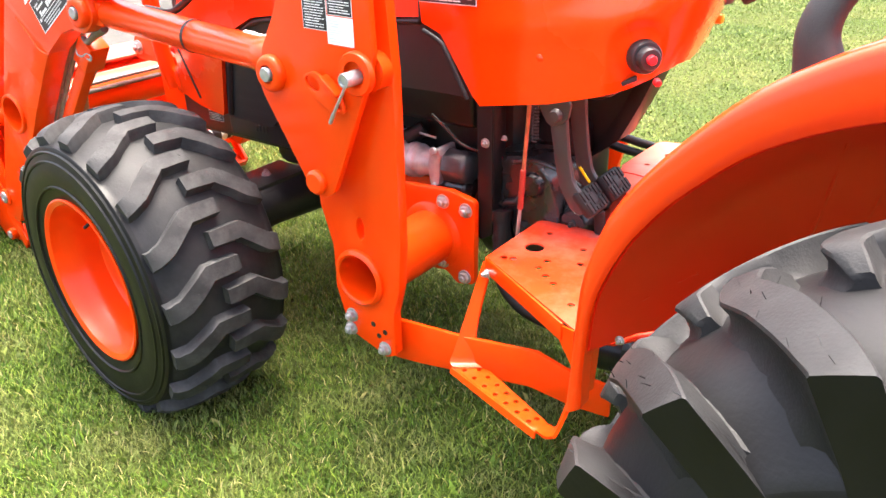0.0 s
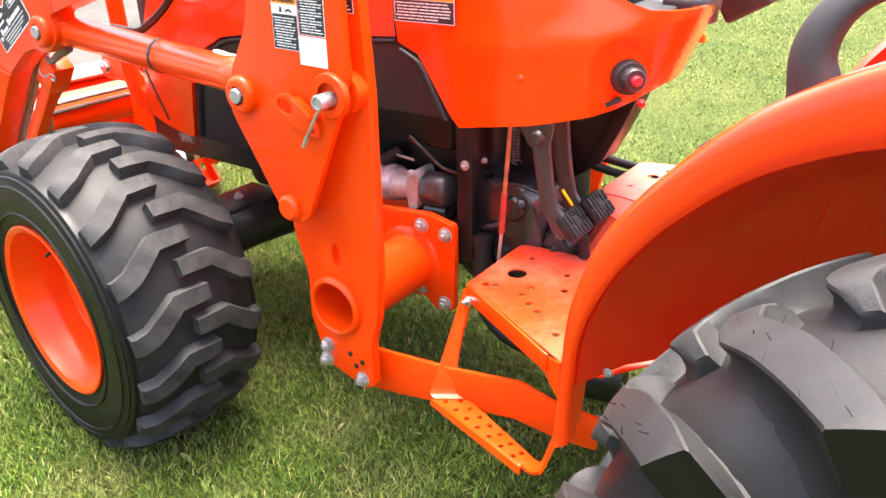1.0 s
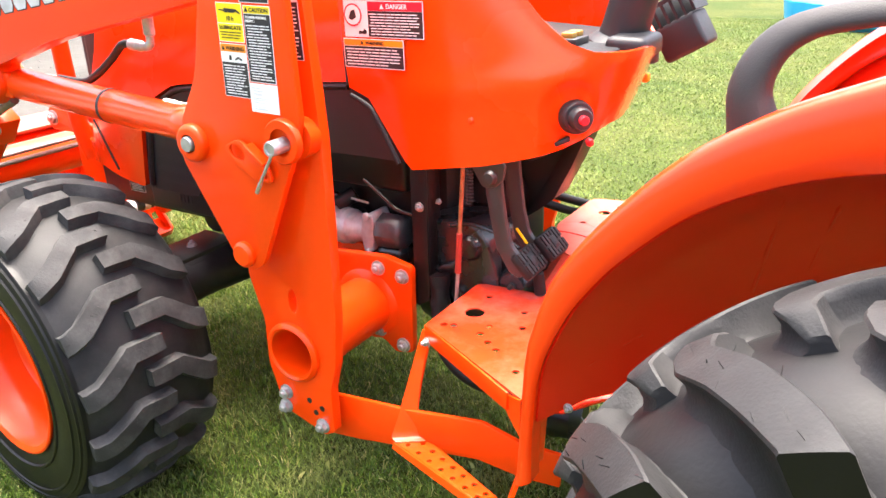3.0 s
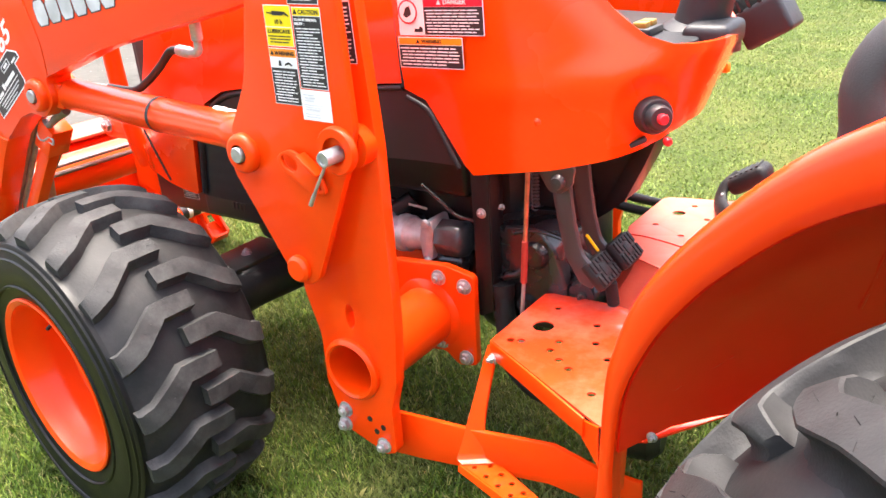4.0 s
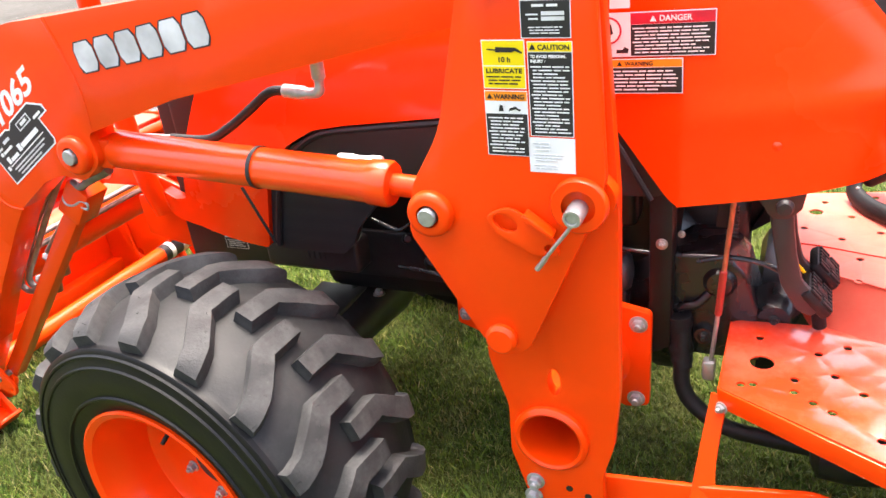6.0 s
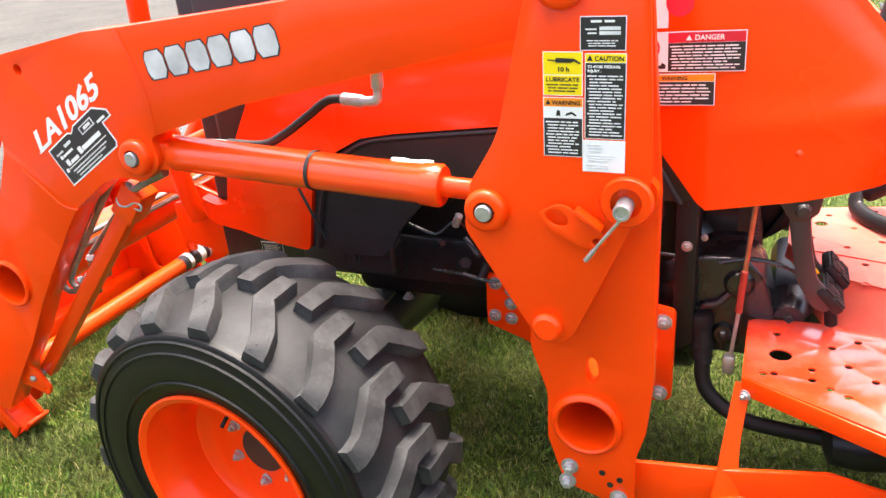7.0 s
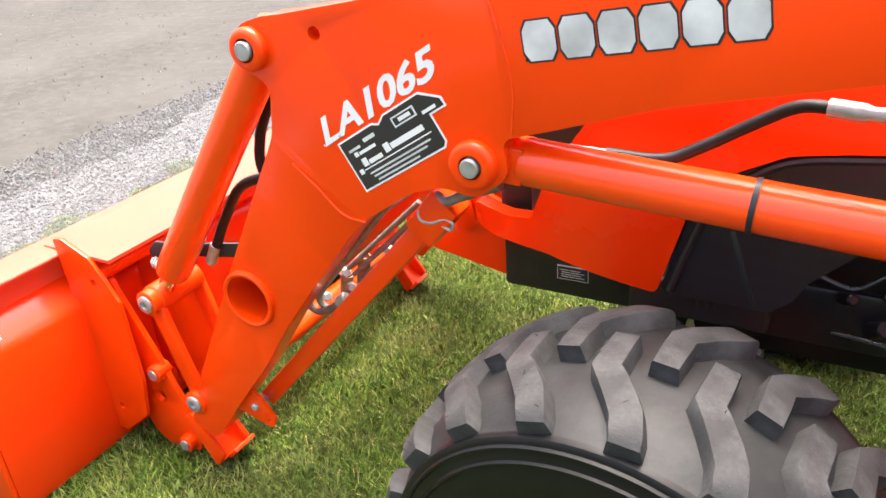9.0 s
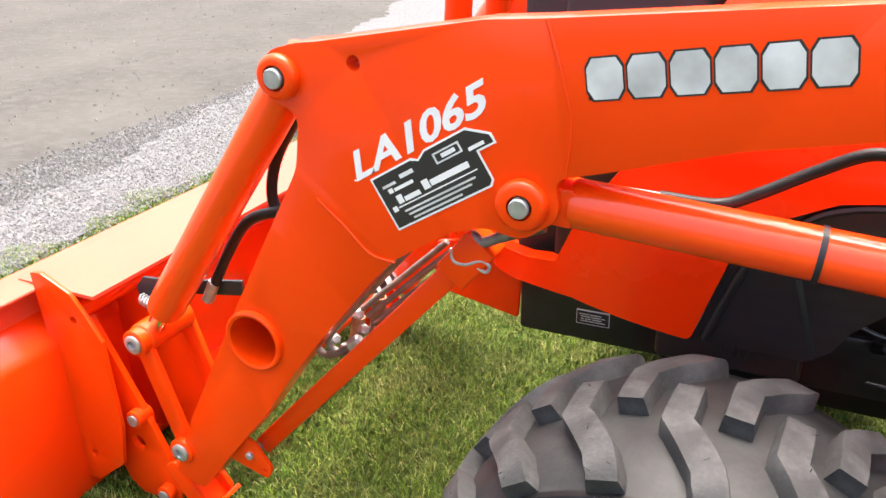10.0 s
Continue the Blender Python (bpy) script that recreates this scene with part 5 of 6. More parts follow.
# ---- labels ----
def label_sheet(name, parent, m, w, h, border, text):
    """A flat label: base colour, coloured fields, words, and rows of bars for writing too small to read."""
    bm = face_rect(None, m, 0, 0, w, h, .0006, 0)
    for k, (kind, *a) in enumerate(text):
        if kind == "field":
            x0, y0, x1, y1, ix = a
            bm = face_rect(bm, m, x0, y0, x1, y1, .0009 + .00004 * k, ix)
        elif kind == "word":
            body, x, y, width, height, ix = a
            bm = text_mesh(body, height * 1.38, m @ Matrix.Translation((x, y, .0016)), bm, .0002, index=ix, fit=width, bold=.0002)
        elif kind == "bars":
            x0, y0, x1, y1, rows, ix, seed = a
            rng = random.Random(seed)
            step = (y1 - y0) / rows
            for r in range(rows):
                x = x0 + (0 if r % 4 == 0 else step * .6)
                yb = y1 - (r + .75) * step
                end = x1 - rng.uniform(0, .25) * (x1 - x0) * (1 if r % 3 == 2 else .2)
                while x < end - step:
                    ln = min(rng.uniform(1.2, 4.5) * step, end - x)
                    bm = face_rect(bm, m, x, yb, x + ln, yb + step * .36, .0016, ix)
                    x += ln + step * .45
        elif kind == "poly":
            pts, ix = a
            own = bm_new()
            vs = [own.verts.new(m @ Vector((*p, .0015 + .00015 * k))) for p in pts]
            f = own.faces.new(vs)
            f.material_index = ix
            bm = merge(bm, own)
    return part(name, bm, [WHITE, LBLACK, YELLOW, LORANGE, LRED, SILVER, ORANGE], parent, border)


YT = 1.1045
# 0 white, 1 black, 2 yellow, 3 orange, 4 red, 5 silver
tri = lambda x, y, s: [(x, y), (x + s, y), (x + s / 2, y + s * .9)]  # noqa: E731
label_sheet("lubricate_label", loader, side_plane(-1.121, YT, 1.0685, -1), .060, .065, "yellow lubrication label with a grease gun", [
    ("field", .0012, .0012, .0588, .030, 2), ("field", .0012, .0315, .0588, .0638, 2), ("word", "LUBRICATE", .005, .0215, .05, .006, 1), ("bars", .005, .005, .054, .019, 3, 1, 1),
    ("poly", [(.008, .052), (.02, .051), (.02, .049), (.043, .049), (.047, .051), (.056, .047), (.057, .049), (.048, .055), (.02, .056), (.02, .053), (.008, .054)], 1), ("word", "10 h", .022, .036, .016, .007, 1)])
label_sheet("warning_label", loader, side_plane(-1.123, YT, .974, -1), .061, .092, "orange and black warning label", [
    ("field", .001, .078, .060, .091, 3), ("word", "WARNING", .014, .081, .043, .0065, 1), ("poly", tri(.004, .081, .008), 1), ("field", .0012, .0012, .0598, .060, 1), ("bars", .004, .004, .056, .057, 11, 0, 2),
    ("poly", [(.02, .064), (.027, .064), (.026, .072), (.022, .073)], 1), ("poly", [(.034, .064), (.044, .067), (.05, .064), (.052, .066), (.044, .071), (.036, .068)], 1)])
label_sheet("caution_label", loader, side_plane(-1.059, YT, 1.003, -1), .060, .127, "yellow and black caution label", [
    ("field", .001, .114, .059, .126, 2), ("word", "CAUTION", .014, .1165, .042, .0068, 1), ("poly", tri(.003, .1165, .009), 1), ("field", .0012, .0012, .0588, .113, 1), ("word", "TO AVOID PERSONAL", .004, .106, .048, .004, 0), ("word", "INJURY :", .004, .1, .02, .004, 0), ("bars", .004, .004, .056, .097, 20, 0, 3)])
label_sheet("parts_sticker", loader, side_plane(-1.063, YT, .951, -1), .064, .050, "white paper parts sticker with grey code bars", [
    ("bars", .006, .030, .035, .045, 3, 5, 4), ("bars", .006, .016, .05, .028, 3, 5, 5), ("bars", .006, .004, .04, .013, 2, 5, 6)])
label_sheet("maker_plate", loader, side_plane(-1.064, YT, 1.134, -1), .066, .048, "dark maker's plate with silver rim", [
    ("field", .0012, .0012, .0648, .0468, 1), ("bars", .016, .037, .05, .046, 1, 0, 7), ("bars", .008, .022, .024, .033, 2, 0, 8), ("field", .028, .0285, .058, .0335, 5), ("field", .028, .022, .058, .027, 5), ("bars", .01, .005, .056, .016, 3, 0, 9)])
label_sheet("warning_label", loader, side_plane(-1.033, 1.1476, 1.035, 2), .062, .125, "black and white warning label on the inner plate", [
    ("field", .0012, .0012, .0608, .095, 1), ("bars", .004, .004, .058, .09, 14, 0, 10), ("bars", .004, .098, .058, .117, 3, 1, 11)])
YD = 1.3315
label_sheet("danger_label", tractor, side_plane(-1.025, YD, 1.052, 0.5), .178, .066, "red and black danger label with a pictogram", [
    ("field", .056, .048, .1765, .0645, 4), ("word", "DANGER", .098, .052, .046, .0085, 0), ("poly", tri(.084, .0515, .01), 0), ("field", .056, .0015, .1765, .0475, 1), ("bars", .059, .004, .173, .045, 8, 0, 12),
    ("poly", [(.022 + .021 * math.cos(k * .4), .04 + .021 * math.sin(k * .4)) for k in range(16)], 4), ("poly", [(.022 + .018 * math.cos(k * .4), .04 + .018 * math.sin(k * .4)) for k in range(16)], 0),
    ("poly", [(.012, .034), (.02, .03), (.03, .036), (.027, .05), (.018, .047)], 1), ("poly", [(.034, .006), (.052, .006), (.053, .012), (.047, .016), (.044, .011), (.035, .012)], 1)])
label_sheet("warning_label", tractor, side_plane(-1.03, YD, .995, 0.5), .138, .054, "orange and black warning label", [
    ("field", .0015, .041, .1365, .0525, 3), ("word", "WARNING", .052, .0435, .042, .0065, 1), ("poly", tri(.04, .0435, .008), 1), ("field", .0015, .0015, .1365, .040, 1), ("bars", .004, .004, .133, .038, 6, 0, 13)])
label_sheet("service_sticker", tractor, side_plane(-1.0, YD - .002, 1.125, 0), .03, .07, "white paper service sticker", [("bars", .004, .01, .012, .06, 8, 5, 14)])
part("round_sticker", lathe([(0, .022), (.0008, .022), (.0008, 0)], (-.952, YD - .004, 1.165), (0, -1, 0), None, 28, False), LRED, tractor, "round red warning sticker")
label_sheet("bucket_label", bucket, pose(-3.111, .907, .4490, 0, 0, 0) @ pose(0, 0, 0, 0, 34, 0) @ pose(0, 0, 0, 0, 0, 82), .065, .05, "small dark label on the bucket", [("field", .001, .001, .064, .049, 1), ("bars", .008, .010, .050, .022, 2, 5, 15), ("bars", .015, .034, .040, .041, 1, 0, 16)])
label_sheet("frame_plate", tractor, side_plane(-2.012, 1.5095, .545, 1), .066, .032, "small black identity plate with a silver rim", [("field", .0012, .0012, .0648, .0288, 1), ("bars", .006, .005, .058, .025, 4, 5, 17)])

# boom lettering: the model number in white, the maker's mark as plain silver blocks
YL = YB0 - .0006
m = side_plane(-2.300, YL, .912, 31.5)
bm = text_mesh("LA1065", .060, m, None, .0004, .36, 1.0, .0016, 0, .276)
number = part("model_number", face_rect(None, m, .0, .0, .003, .003, .0003, 0), WHITE, loader, "white model number on the boom")
while bm.verts:
    bm.verts.ensure_lookup_table()
    grow, seen = [bm.verts[0]], {bm.verts[0]}
    while grow:
        for e in grow.pop().link_edges:
            for v in e.verts:
                if v not in seen:
                    seen.add(v)
                    grow.append(v)
    own = bm.copy()
    own.verts.ensure_lookup_table()
    index = {v.index for v in seen}
    bmesh.ops.delete(own, geom=[v for v in own.verts if v.index not in index], context='VERTS')
    part("letter", own, WHITE, number)
    bmesh.ops.delete(bm, geom=list(seen), context='VERTS')
    bm.verts.index_update()
bm.free()


def block_mark(m, shapes, grow, h, index, bm):
    for pts in shapes:
        c = sum((Vector(p) for p in pts), Vector((0, 0))) / len(pts)
        own = bm_new()
        vs = [own.verts.new(m @ Vector((p[0] + math.copysign(grow, p[0] - c.x), p[1] + math.copysign(grow, p[1] - c.y), h))) for p in pts]
        f = own.faces.new(vs)
        f.material_index = index
        bm = merge(bm, own)
    return bm


m = side_plane(-1.933, YL, 1.076, 8.6)
W, G, Hh = .047, .0065, .054
mark = part("boom_mark", face_rect(None, m, .0, .0, .004, .004, .0004, 0), LBLACK, loader, "row of six silver blocks with dark outlines")
for k in range(6):
    x, r = k * (W + G), .013
    lo, hi = 0, 0
    shape = [[(x + lo, r), (x + lo + r * .6, 0), (x + W - lo - r * .6, 0), (x + W - lo, r), (x + W - hi, Hh - r), (x + W - hi - r * .6, Hh), (x + hi + r * .6, Hh), (x + hi, Hh - r)]]
    bm = block_mark(m, shape, .0025, .0004, 1, None)
    bm = block_mark(m, shape, 0, .0009, 0, bm)
    part("block", bm, [SILVER, LBLACK], mark)
# dealer's sticker
m = side_plane(-2.2245, YL, .840, 31.5) @ Matrix.Diagonal((1.12, 1.09, 1, 1))
o1 = [(0, 0), (.165, 0), (.172, .008), (.172, .05), (.20, .05), (.20, .065), (.17, .087), (.1, .087), (.085, .079), (.075, .085), (0, .085)]
o2 = [(.003, .003), (.163, .003), (.169, .009), (.169, .053), (.197, .053), (.196, .064), (.168, .084), (.1, .084), (.085, .076), (.073, .082), (.003, .082)]
bm = None
for pts, h, ix in ((o1, .0006, 0), (o2, .001, 1)):
    own = plate([Vector(p) for p in pts], 0, h, (), 0, axis="z")
    for f in own.faces:
        f.material_index = ix
    bmesh.ops.transform(own, matrix=m, verts=own.verts)
    bm = merge(bm, own)
for x0, y0, x1, y1, ix in ((.018, .053, .026, .06, 0), (.028, .053, .062, .058, 0), (.024, .034, .034, .047, 0), (.036, .034, .064, .041, 0), (.072, .036, .083, .05, 0), (.085, .037, .15, .046, 0), (.16, .056, .185, .061, 0), (.02, .029, .158, .031, 0), (.01, .026, .018, .034, 0), (.012, .063, .036, .067, 5), (.046, .066, .07, .072, 5), (.108, .06, .152, .076, 5), (.111, .0625, .149, .0735, 1), (.12, .065, .143, .071, 0), (.026, .02, .15, .023, 5), (.03, .0135, .14, .0165, 5), (.034, .0065, .12, .0095, 5)):
    bm = face_rect(bm, m @ Matrix.Translation((0, 0, .0005)), x0, y0, x1, y1, .0008 + (.0003 if ix == 1 else .0005 if (x0 == .12) else 0), ix)
part("dealer_sticker", bm, [WHITE, LBLACK, YELLOW, LORANGE, LRED, SILVER], loader, "black dealer sticker with white bars and border")

# ---- operator's station ----
# hazard knob on the dash corner
nrm = Vector((.68, -.72, .06)).normalized()
kp = Vector((-.568, 1.374, .931))
kb = part("knob_base", lathe([(-.01, .030), (.006, .029), (.012, .026), (.012, .018)], kp, nrm, None, 30, False), BLACKPL, tractor, "black switch housing")
part("knob_tab", box((-.014, -.008, -.004), (.014, .008, .004), .002, None, Matrix.Translation(kp + Vector((-.025, .0, -.045))) @ pose(0, 0, 0, 0, -25, 20)), BLACKPL, kb)
part("knob", lathe([(.01, .021), (.026, .020), (.03, .017), (.03, .008)], kp, nrm, None, 26, False), BLACKPL, kb)
part("red_button", lathe([(.026, .0085), (.038, .0085), (.041, .007), (.041, 0)], kp, nrm, None, 20, False), REDPL, kb, "red hazard push button")
part("dash_lever_knob", lathe([(0, .003), (.003, .007), (.009, .008), (.014, .006), (.016, 0)], (-.575, 1.45, .872), (.6, -.6, -.2), None, 18, False), REDPL, tractor, "small orange-red lever knob")
# steering column, dash switches, finned valve box
col = part("steering_column", lathe([(0, .058), (.02, .05), (.05, .047), (.22, .043), (.3, .042)], (-.605, 1.675, 1.0), Vector((.25, 0, 1)).normalized(), None, 32), BLACKPL, tractor, "black steering column shroud")
part("column_collar", lathe([(0, .075), (.02, .072), (.035, .055)], (-.60, 1.675, .995), Vector((.2, 0, 1)).normalized(), None, 32), BLACKPL, col)
part("column_boot", box((-.60, 1.57, .996), (-.519, 1.69, 1.040), .014, None, None, 3), BLACKPL, col)
sw = part("dash_switch", box((-.69, 1.545, 1.02), (-.645, 1.615, 1.036), .004), BLACKPL, tractor, "small dash switch with amber caps")
for y in (1.563, 1.595):
    part("switch_cap", box((-.68, y - .01, 1.034), (-.655, y + .014, 1.046), .003), AMBER, sw, "amber switch cap")
m = Matrix.Translation((-.545, 1.92, 1.01)) @ pose(0, 0, 0, 0, -30, 0)
vb = part("lever_box", box((-.05, -.05, -.05), (.05, .05, .03), .01, None, m, 3), BLACKPL, tractor, "black finned lever box")
for k in range(6):
    part("fin", box((-.05 + .02 * k, -.05, .028), (-.043 + .02 * k, .05, .075), .001, None, m, 1), BLACKPL, vb)
part("fin_cap", box((-.055, -.052, .07), (.062, -.044, .08), .001, None, m, 1), BLACKPL, vb)
part("side_lamp", box((-.572, 1.72, .93), (-.556, 1.738, .948), .004), LORANGE, tractor, "small amber side lamp")

# pedals
def pedal(y, name):
    out = rounded([(-.764, .815, .012), (-.726, .815, .012), (-.721, .76, .06), (-.714, .71, .05), (-.702, .660, .04), (-.668, .624, .01), (-.680, .592, .01), (-.706, .602, .02), (-.735, .650, .05), (-.747, .706, .06), (-.757, .76)])
    arm = part(name, plate(out, y - .03, y - .016, (), .004), PEDALPT, tractor, "black brake pedal with a ribbed rubber pad")
    lift = .011 if y > 1.45 else 0
    m = Matrix.Translation((-.676 + lift, y + .003, .620 + lift)) @ pose(0, 0, 0, 0, 48, 0)
    pad = part("pad", box((-.030, -.039, -.012), (.030, .039, .009), .008, None, m), HOSE, arm, "ribbed black rubber pad")
    bm = None
    for i in range(6):
        yb = -.031 + .0124 * i
        for x0, x1 in ((-.025, -.016), (.016, .025)) if 1 < i < 4 else ((-.025, -.002), (.002, .025)):
            bm = box((x0, yb - .004, .007), (x1, yb + .004, .0118), .001, bm, m, 1)
    bm = box((-.013, -.011, .007), (.013, .011, .0118), .004, bm, m, 2)
    part("pad_ribs", bm, HOSE, pad)
    return arm


pedal(1.42, "brake_pedal")
pedal(1.50, "brake_pedal")
pb = part("pedal_bracket", plate(rounded([(-.79, .83, .01), (-.706, .83, .01), (-.712, .795, .012), (-.730, .778, .015), (-.756, .776, .015)]), 1.376, 1.384, (), .002), PEDALPT, tractor)
part("bolt", lathe([(0, .014), (.004, .014), (.007, .0115), (.013, .0105), (.014, 0)], (-.737, 1.376, .799), (0, -1, 0), None, 20, False), PEDALPT, pb)
part("cable_tag", bar((-.722, 1.455, .672), (-.697, 1.455, .642), .006, .004, (0, 1, 0)), YELLOW, tractor, "yellow cable tag")
# rocker pedal
rk = part("rocker_pedal", tube([(-.578, 1.945, .66), (-.602, 1.93, .635), (-.605, 1.905, .610), (-.584, 1.855, .604), (-.56, 1.82, .604), (-.505, 1.757, .607), (-.458, 1.728, .61), (-.40, 1.692, .62), (-.33, 1.66, .64)], .0145, None, 12, True, 6, (1.3, .7)), HOSE, tractor, "black rubber rocker drive pedal on a bracket")
m = Matrix.Translation((-.556, 1.945, .655)) @ pose(0, 0, 0, 0, -32, 0)
part("pad", box((-.046, -.038, -.024), (.048, .038, .019), .018, None, m, 3), HOSE, rk)
bm = None
for k in range(6):
    bm = box((-.032 + .0125 * k, -.026, .017), (-.025 + .0125 * k, .026, .0205), .001, bm, m, 1)
part("pad_ribs", bm, HOSE, rk)
part("bracket", box((-.475, 1.60, .586), (-.43, 1.64, .591), .001), BLACKPT, rk)
part("bracket", box((-.46, 1.70, .586), (-.44, 1.712, .615), .002), BLACKPT, rk)
part("floor_pin", rod((-.60, 1.90, .585), (-.60, 1.90, .625), .004), ZINC, tractor)

# black upright, throttle rod, clevis, lower pipe
hsb = plate(rounded([(-.957, .80), (-.917, .80), (-.918, .475, .01), (-.957, .45, .01)]), 1.425, 1.431, (), .002)
hsb = box((-.923, 1.4305, .47), (-.9165, 1.478, .80), .001, hsb)
bp = part("heat_shield", hsb, BAYBLK, tractor, "black angled sheet upright beside the engine")
part("bolt", bolt((-.935, 1.425, .692), (0, -1, 0), .008, .006), ZINC, bp)
tr = part("linkage_rod", rod((-.812, 1.405, .84), (-.826, 1.405, .655), .0045), RUST, tractor, "thin rusty linkage rod")
part("sleeve", rod((-.826, 1.405, .66), (-.832, 1.405, .568), .0065), SLEEVE, tr, "red threaded sleeve")
part("rod_end", rod((-.832, 1.405, .57), (-.842, 1.405, .455), .004), ZINC, tr)
part("clevis", box((-.855, 1.393, .43), (-.832, 1.418, .47), .005), ZINC, tr, "plated clevis")
part("lower_pipe", tube([(-.90, 1.44, .52), (-.895, 1.43, .46), (-.893, 1.42, .40), (-.87, 1.41, .36), (-.81, 1.40, .325), (-.72, 1.40, .312), (-.60, 1.40, .306)], .016, None, 12), HOSE, tractor, "black lower hydraulic pipe")
part("pipe_boot", tube([(-.905, 1.445, .535), (-.90, 1.44, .47), (-.893, 1.425, .43)], [.024, .021, .024, .021, .018], None, 12), HOSE, tractor)
part("axle_canister", lathe([(0, .02), (.01, .045), (.06, .052), (.11, .05), (.13, .03)], (-.66, 1.37, .325), (1, .1, 0), None, 28), BLACKPT, tractor, "black filter canister under the platform")
# starter and engine parts
sax = Vector((1, 0, .045)).normalized()
sm = part("starter_motor", lathe([(0, .02), (.006, .041), (.085, .041), (.087, .043), (.094, .043), (.096, .041), (.112, .041), (.116, .036), (.145, .031), (.16, .030)], (-1.26, 1.465, .592), sax, None, 32), ALU, tractor, "bare metal starter motor with a black gear case")
part("flange", plate(rounded([(-1.098, .640, .012), (-1.072, .652, .008), (-1.066, .630, .01), (-1.071, .560, .01), (-1.098, .552, .012), (-1.106, .60, .02)]), 1.432, 1.50, (), .006), ALU, sm)
part("ear", rod((-1.083, 1.434, .644), (-1.083, 1.424, .644), .009), ALU, sm)
part("ear", rod((-1.083, 1.434, .558), (-1.083, 1.424, .558), .008), ALU, sm)
part("gear_case", lathe([(0, .036), (.004, .042), (.058, .041), (.066, .034), (.07, .02)], (-1.066, 1.467, .603), sax, None, 8), GEARCASE, sm, "dark grey ribbed gear case")
part("solenoid", lathe([(0, .02), (.004, .025), (.10, .025), (.104, .018)], (-1.105, 1.468, .548), sax, None, 20), BLACKGL, sm)
rng = random.Random(4)
for k in range(16):
    x, z = rng.uniform(-1.5, -1.0), rng.uniform(.55, .78)
    part("engine_fitting", rod((x, 1.50, z), (x + rng.uniform(-.05, .05), 1.50 - rng.uniform(.02, .05), z + rng.uniform(-.03, .03)), rng.uniform(.008, .02)), rng.choice((BLACKGL, BAYBLK)), tractor)
for pts in ([(-1.55, 1.46, .68), (-1.48, 1.45, .665), (-1.43, 1.45, .70), (-1.40, 1.46, .67)], [(-1.50, 1.46, .57), (-1.42, 1.44, .575), (-1.34, 1.45, .56), (-1.22, 1.46, .60)], [(-1.10, 1.452, .722), (-1.05, 1.452, .688), (-1.012, 1.452, .664), (-.95, 1.455, .656)]):
    part("engine_cable", tube(pts, .004, None, 8), BLACKGL, tractor)
part("cable_plug", rod((-1.43, 1.445, .69), (-1.415, 1.44, .72), .009), ZINC, tractor)
tb = part("gear_housing", plate(rounded([(-.945, .654, .01), (-.828, .660, .035), (-.792, .622, .05), (-.768, .545, .04), (-.76, .44), (-.945, .44)]), 1.462, 1.60, (), .014, 4), BLACKGL, tractor, "glossy black cast gear housing")
part("boss", lathe([(-.02, .034), (.006, .030), (.016, .022), (.018, 0)], (-.836, 1.466, .604), (0, -1, 0), None, 28, False), BLACKGL, tb)
part("rib", tube([(-.915, 1.458, .540), (-.895, 1.452, .552), (-.872, 1.452, .560), (-.853, 1.458, .582)], .008, None, 10), BLACKGL, tb)
part("rib", bar((-.912, 1.458, .525), (-.898, 1.458, .552), .010, .010, (0, 1, 0)), BLACKGL, tb)
part("bolt", bolt((-.905, 1.455, .700), (0, -1, 0), .005, .005), ZINC, tb)
coil = [(-.816 + .0075 * math.cos(.9 * k), 1.432 + .0075 * math.sin(.9 * k), .80 - .001 * k) for k in range(84)]
part("return_spring", tube(coil, .0016, None, 6, False), PEDALPT, tractor, "small steel return spring")
part("relay_plate", box((-.846, 1.446, .722), (-.820, 1.452, .81), .002), GREYPL, tractor)
part("steering_strut", plate(rounded([(-.62, .92), (-.69, .753), (-.732, .668, .01), (-.77, .636, .01), (-.806, .610, .004), (-.73, .742), (-.66, .90)]), 1.66, 1.74, (), .003), BAYBLK, tractor, "black sheet steel steering column support")
part("firewall", plate(rounded([(-.945, .93), (-.655, .91), (-.728, .745), (-.80, .618, .01), (-.945, .60)]), 1.675, 1.72, (), .003), BAYBLK, tractor, "dark sheet steel behind the pedals")
for dz in (0, .03):
    part("far_hose", tube([(-.90, 1.80, .62 + dz), (-.81, 1.86, .575 + dz), (-.75, 1.95, .53 + dz), (-.70, 2.05, .48 + dz)], .011, None, 10), HOSE, tractor)
# black box added to block the view through the engine bay
part("bay_filler", box((-.96, 1.60, .40), (-.80, 2 * CY - 1.60, .72), .05, None, None, 3), BAYBLK, tractor, "black filler box behind the pedals")
part("dash_under", box((-.92, 1.50, .79), (-.69, 2 * CY - 1.56, .96), .04), BAYBLK, tractor, "black underside of the dash")
part("cover_plug", rod((-.905, 1.47, .47), (-.905, 1.435, .47), .012), RUST, tractor)

# castings, pipes and clips low on the near side of the driveline
for x, z, r, d in ((-.86, .49, .022, .05), (-.74, .53, .035, .03)):
    hs2 = part("casting_boss", lathe([(-.03, r * 1.4), (0, r * 1.2), (d * .7, r), (d, r * .8), (d, 0)], (x, 1.50, z), (0, -1, 0), None, 20, False), BLACKGL, tractor)
    part("bolt", bolt((x, 1.50 - d, z), (0, -1, 0), .008, .006), BLACKGL, hs2)
part("brake_rod", tube([(-.875, 1.44, .655), (-.82, 1.44, .668), (-.76, 1.44, .66), (-.715, 1.45, .63)], .005, None, 8), BLACKGL, tractor)
part("steel_strap", bar((-1.155, 1.47, .664), (-1.105, 1.47, .660), .006, .002, (0, 1, 0)), ZINC, tractor, "thin bright steel strap")
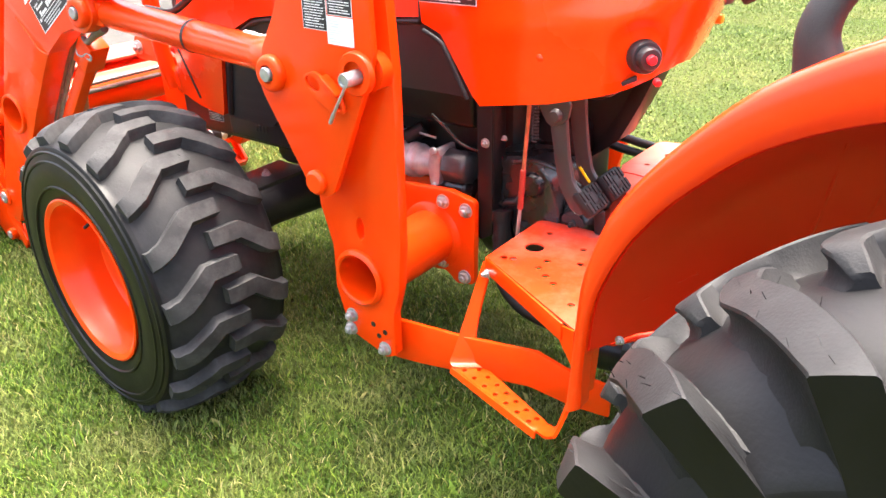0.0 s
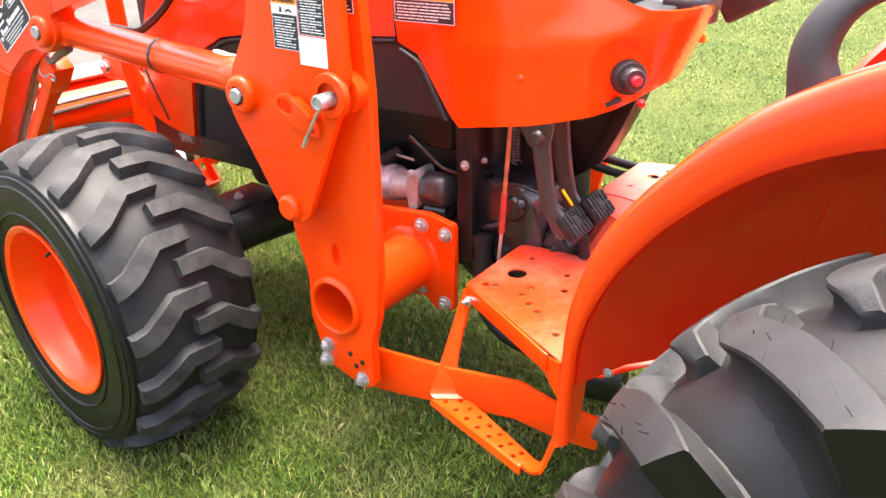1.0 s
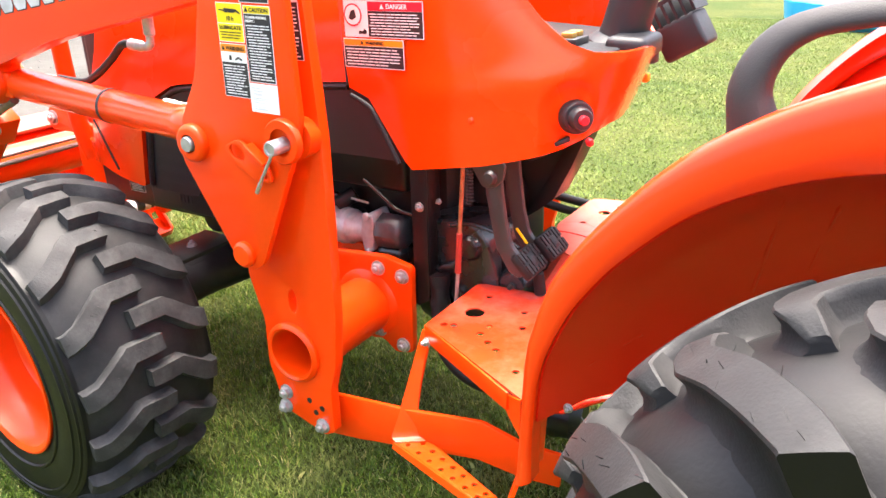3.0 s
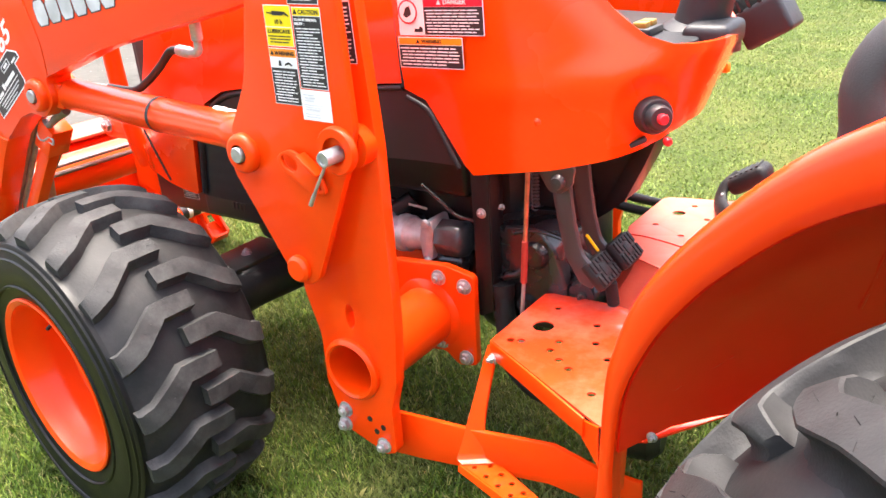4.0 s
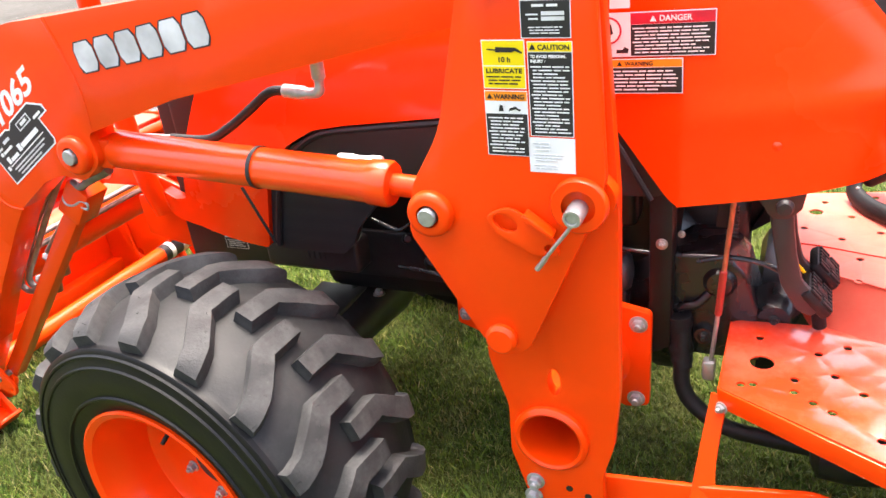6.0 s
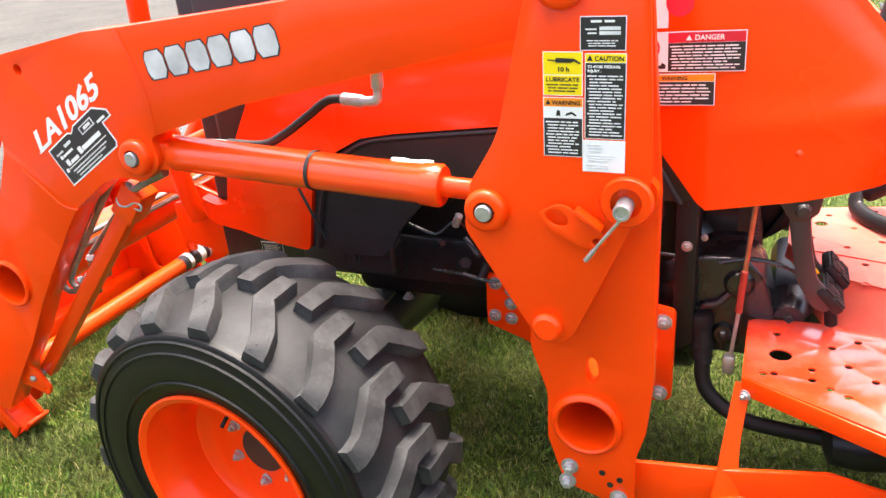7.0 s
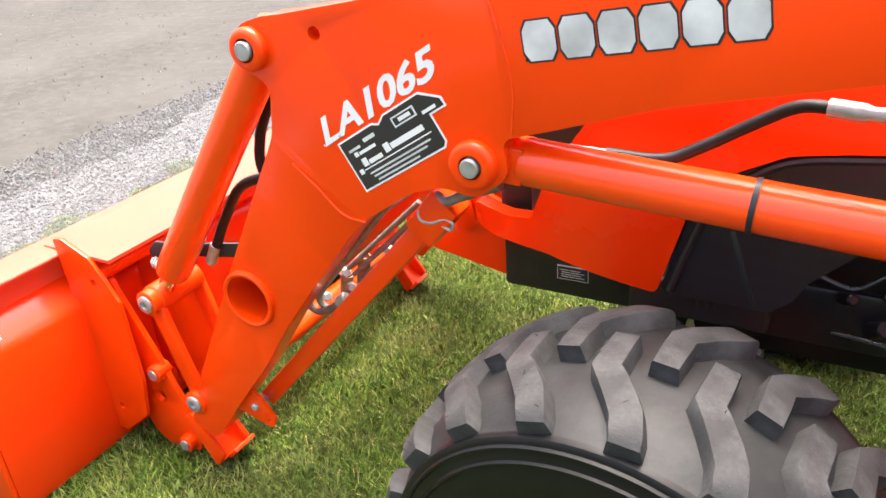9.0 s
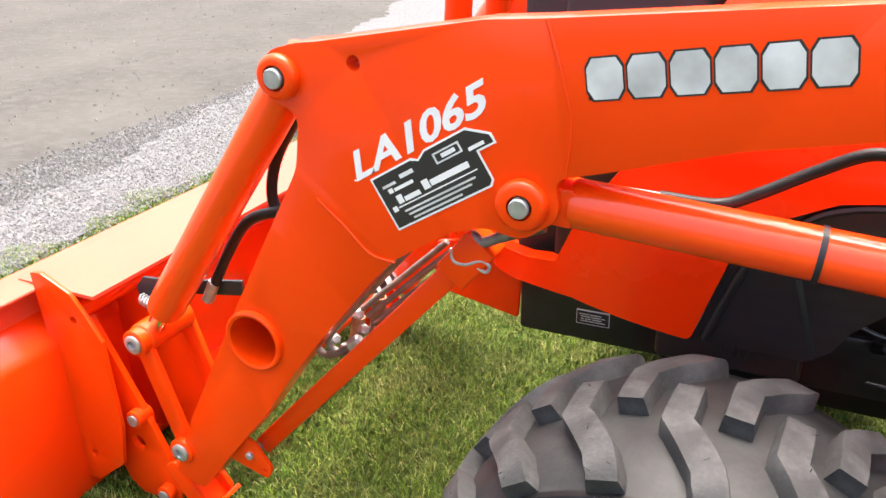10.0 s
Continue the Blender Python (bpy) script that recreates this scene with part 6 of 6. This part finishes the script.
part("engine_cover", box((-1.30, 1.455, .70), (-.985, 1.53, .80), .018, None, None, 3), BAYBLK, tractor, "black plastic engine cover")
part("foot_rubber", rod((-.665, 1.455, .535), (-.672, 1.455, .585), .012), HOSE, tractor)

# ---- grille guard and grab rail ----
for y in (1.59, 2 * CY - 1.602):
    gp = rounded([(-2.354, 0.631, 0.01), (-2.352, 0.516, 0.01), (-2.162, 0.48, 0.006), (-2.157, 0.569), (-2.202, 0.664)])
    part("guard_plate", plate(gp, y, y + .012, (), .003), ORANGE, tractor, "orange grille guard side plate")
    part("guard_post", tube([(-2.25, y - .02, .60), (-2.265, y - .035, .70), (-2.28, y - .037, .85), (-2.29, y - .032, 1.05), (-2.28, y - .032, 1.24)], .026, None, 14), ORANGE, tractor, "orange grille guard upright")
for z in (.80, 1.22):
    part("guard_bar", rod((-2.283, 1.50, z), (-2.283, 2 * CY - 1.50, z), .018), ORANGE, tractor)
part("guard_lower", box((-2.33, 1.60, .535), (-2.315, 2 * CY - 1.60, .66), .003), ORANGE, tractor)
hp = part("guard_lug", plate(rounded([(-2.475, .69, .02), (-2.45, .742, .02), (-2.40, .75, .02), (-2.30, .715, .03), (-2.16, .66), (-2.16, .60), (-2.24, .635, .03), (-2.33, .665, .03), (-2.45, .665, .02)]), 1.58, 1.595, (), .003), ORANGE, tractor)
part("lug_bolt", bolt((-2.438, 1.58, .704), (0, -1, 0), .018, .012), ZINC, hp)


def grab_rail(my):
    pts = [(-.232, 1.115, 1.0), (-.243, 1.115, 1.05), (-.228, 1.115, 1.095), (-.195, 1.115, 1.125), (-.14, 1.115, 1.142), (-.05, 1.115, 1.155), (.06, 1.115, 1.165), (.11, 1.115, 1.14), (.12, 1.115, 1.09)]
    return part("grab_rail", tube([(x, my(y), z) for x, y, z in pts], [.046 - .027 * min(1, i / 20) ** .7 for i in range(49)], None, 18, flat=(.62, 1.0)), GRIP, tractor, "thick black rubber grab rail")


grab_rail(lambda y: y)
part("fender_bolt", bolt((-.452, 1.10, .54), (0, -1, 0), .006, .005), ZINC, tractor)

# ---- things far behind ----
blue = empty("blue_drum", "bright blue moulded plastic tub lying on the lawn", "tub", (-.72, 11.0, 0))
bm = lathe([(0, .95), (.06, 1.05), (.28, 1.08), (.34, 1.0), (.36, .7), (.42, .5), (.42, 0)], (0, 0, 0), (0, 0, 1), None, 40, False)
for v in bm.verts:
    r = math.hypot(v.co.x, v.co.y)
    if r > .98:
        f = 1 - .05 * (math.sin(10 * math.atan2(v.co.y, v.co.x)) > .3)
        v.co.x *= f
        v.co.y *= f
part("tub_shell", bm, BLUEPL, blue)
for k in range(6):
    a = k * math.pi / 3 + .3
    part("tub_knob", lathe([(0, .12), (.04, .11), (.06, .07), (.06, 0)], (.8 * math.cos(a), .8 * math.sin(a), .345), (0, 0, 1), None, 18, False), BLUEPL, blue)

# ---- loose stones along the yard's edge ----


def stones(name, count, xr, yr, size, seed):
    rng = np.random.default_rng(seed)
    base = np.array([(1, 0, -.3), (-.3, 1, -.3), (-.8, -.7, -.3), (.3, .3, .7), (-.5, .2, .6), (.2, -.6, .5)]) * 1.0
    tri = np.array([(0, 1, 3), (1, 4, 3), (1, 2, 4), (2, 5, 4), (2, 0, 5), (0, 3, 5), (3, 4, 5)])
    n = count
    x = rng.uniform(0, 1, n) ** 1.5 * (xr[1] - xr[0])
    y = rng.uniform(*yr, n)
    x = -4.32 - .03 * y - x + rng.normal(0, .05, n)
    s = size * rng.uniform(.4, 1.3, n)
    a = rng.uniform(0, 6.28, n)
    c, sn = np.cos(a), np.sin(a)
    p = base[None] * rng.uniform(.6, 1.2, (n, 6, 3))
    px = p[..., 0] * c[:, None] - p[..., 1] * sn[:, None]
    py = p[..., 0] * sn[:, None] + p[..., 1] * c[:, None]
    v = np.stack([px * s[:, None] + x[:, None], py * s[:, None] + y[:, None], (p[..., 2] + .25) * s[:, None] + .006], -1).reshape(-1, 3)
    f = (tri[None] + 6 * np.arange(n)[:, None, None]).reshape(-1, 3)
    me = bpy.data.meshes.new(name)
    me.from_pydata(v.tolist(), [], f.tolist())
    return me


def stone_mat():
    m = bpy.data.materials.new("crushed_limestone")
    m.use_nodes = True
    n, l = m.node_tree.nodes, m.node_tree.links
    b = n["Principled BSDF"]
    b.inputs["Roughness"].default_value = .9
    g = n.new("ShaderNodeNewGeometry")
    r = n.new("ShaderNodeValToRGB")
    e = r.color_ramp.elements
    e[0].color, e[1].color = (.072, .071, .069, 1), (.155, .155, .154, 1)
    l.new(g.outputs["Random Per Island"], r.inputs["Fac"])
    l.new(r.outputs["Color"], b.inputs["Base Color"])
    return m


st = new("loose_stones", stones("loose_stones", 34000, (0, 1.0), (.8, 5.8), .0105, 7))
st.data.materials.append(stone_mat())
tagged(st, "pale crushed stones along the yard's edge", "gravel", kind="stuff")
st2 = new("loose_stones", stones("loose_stones_far", 2500, (0, 7.0), (-.5, 14), .010, 9))
st2.data.materials.append(st.data.materials[0])
tagged(st2, "scattered grey stones on the gravel yard", "gravel", kind="stuff")
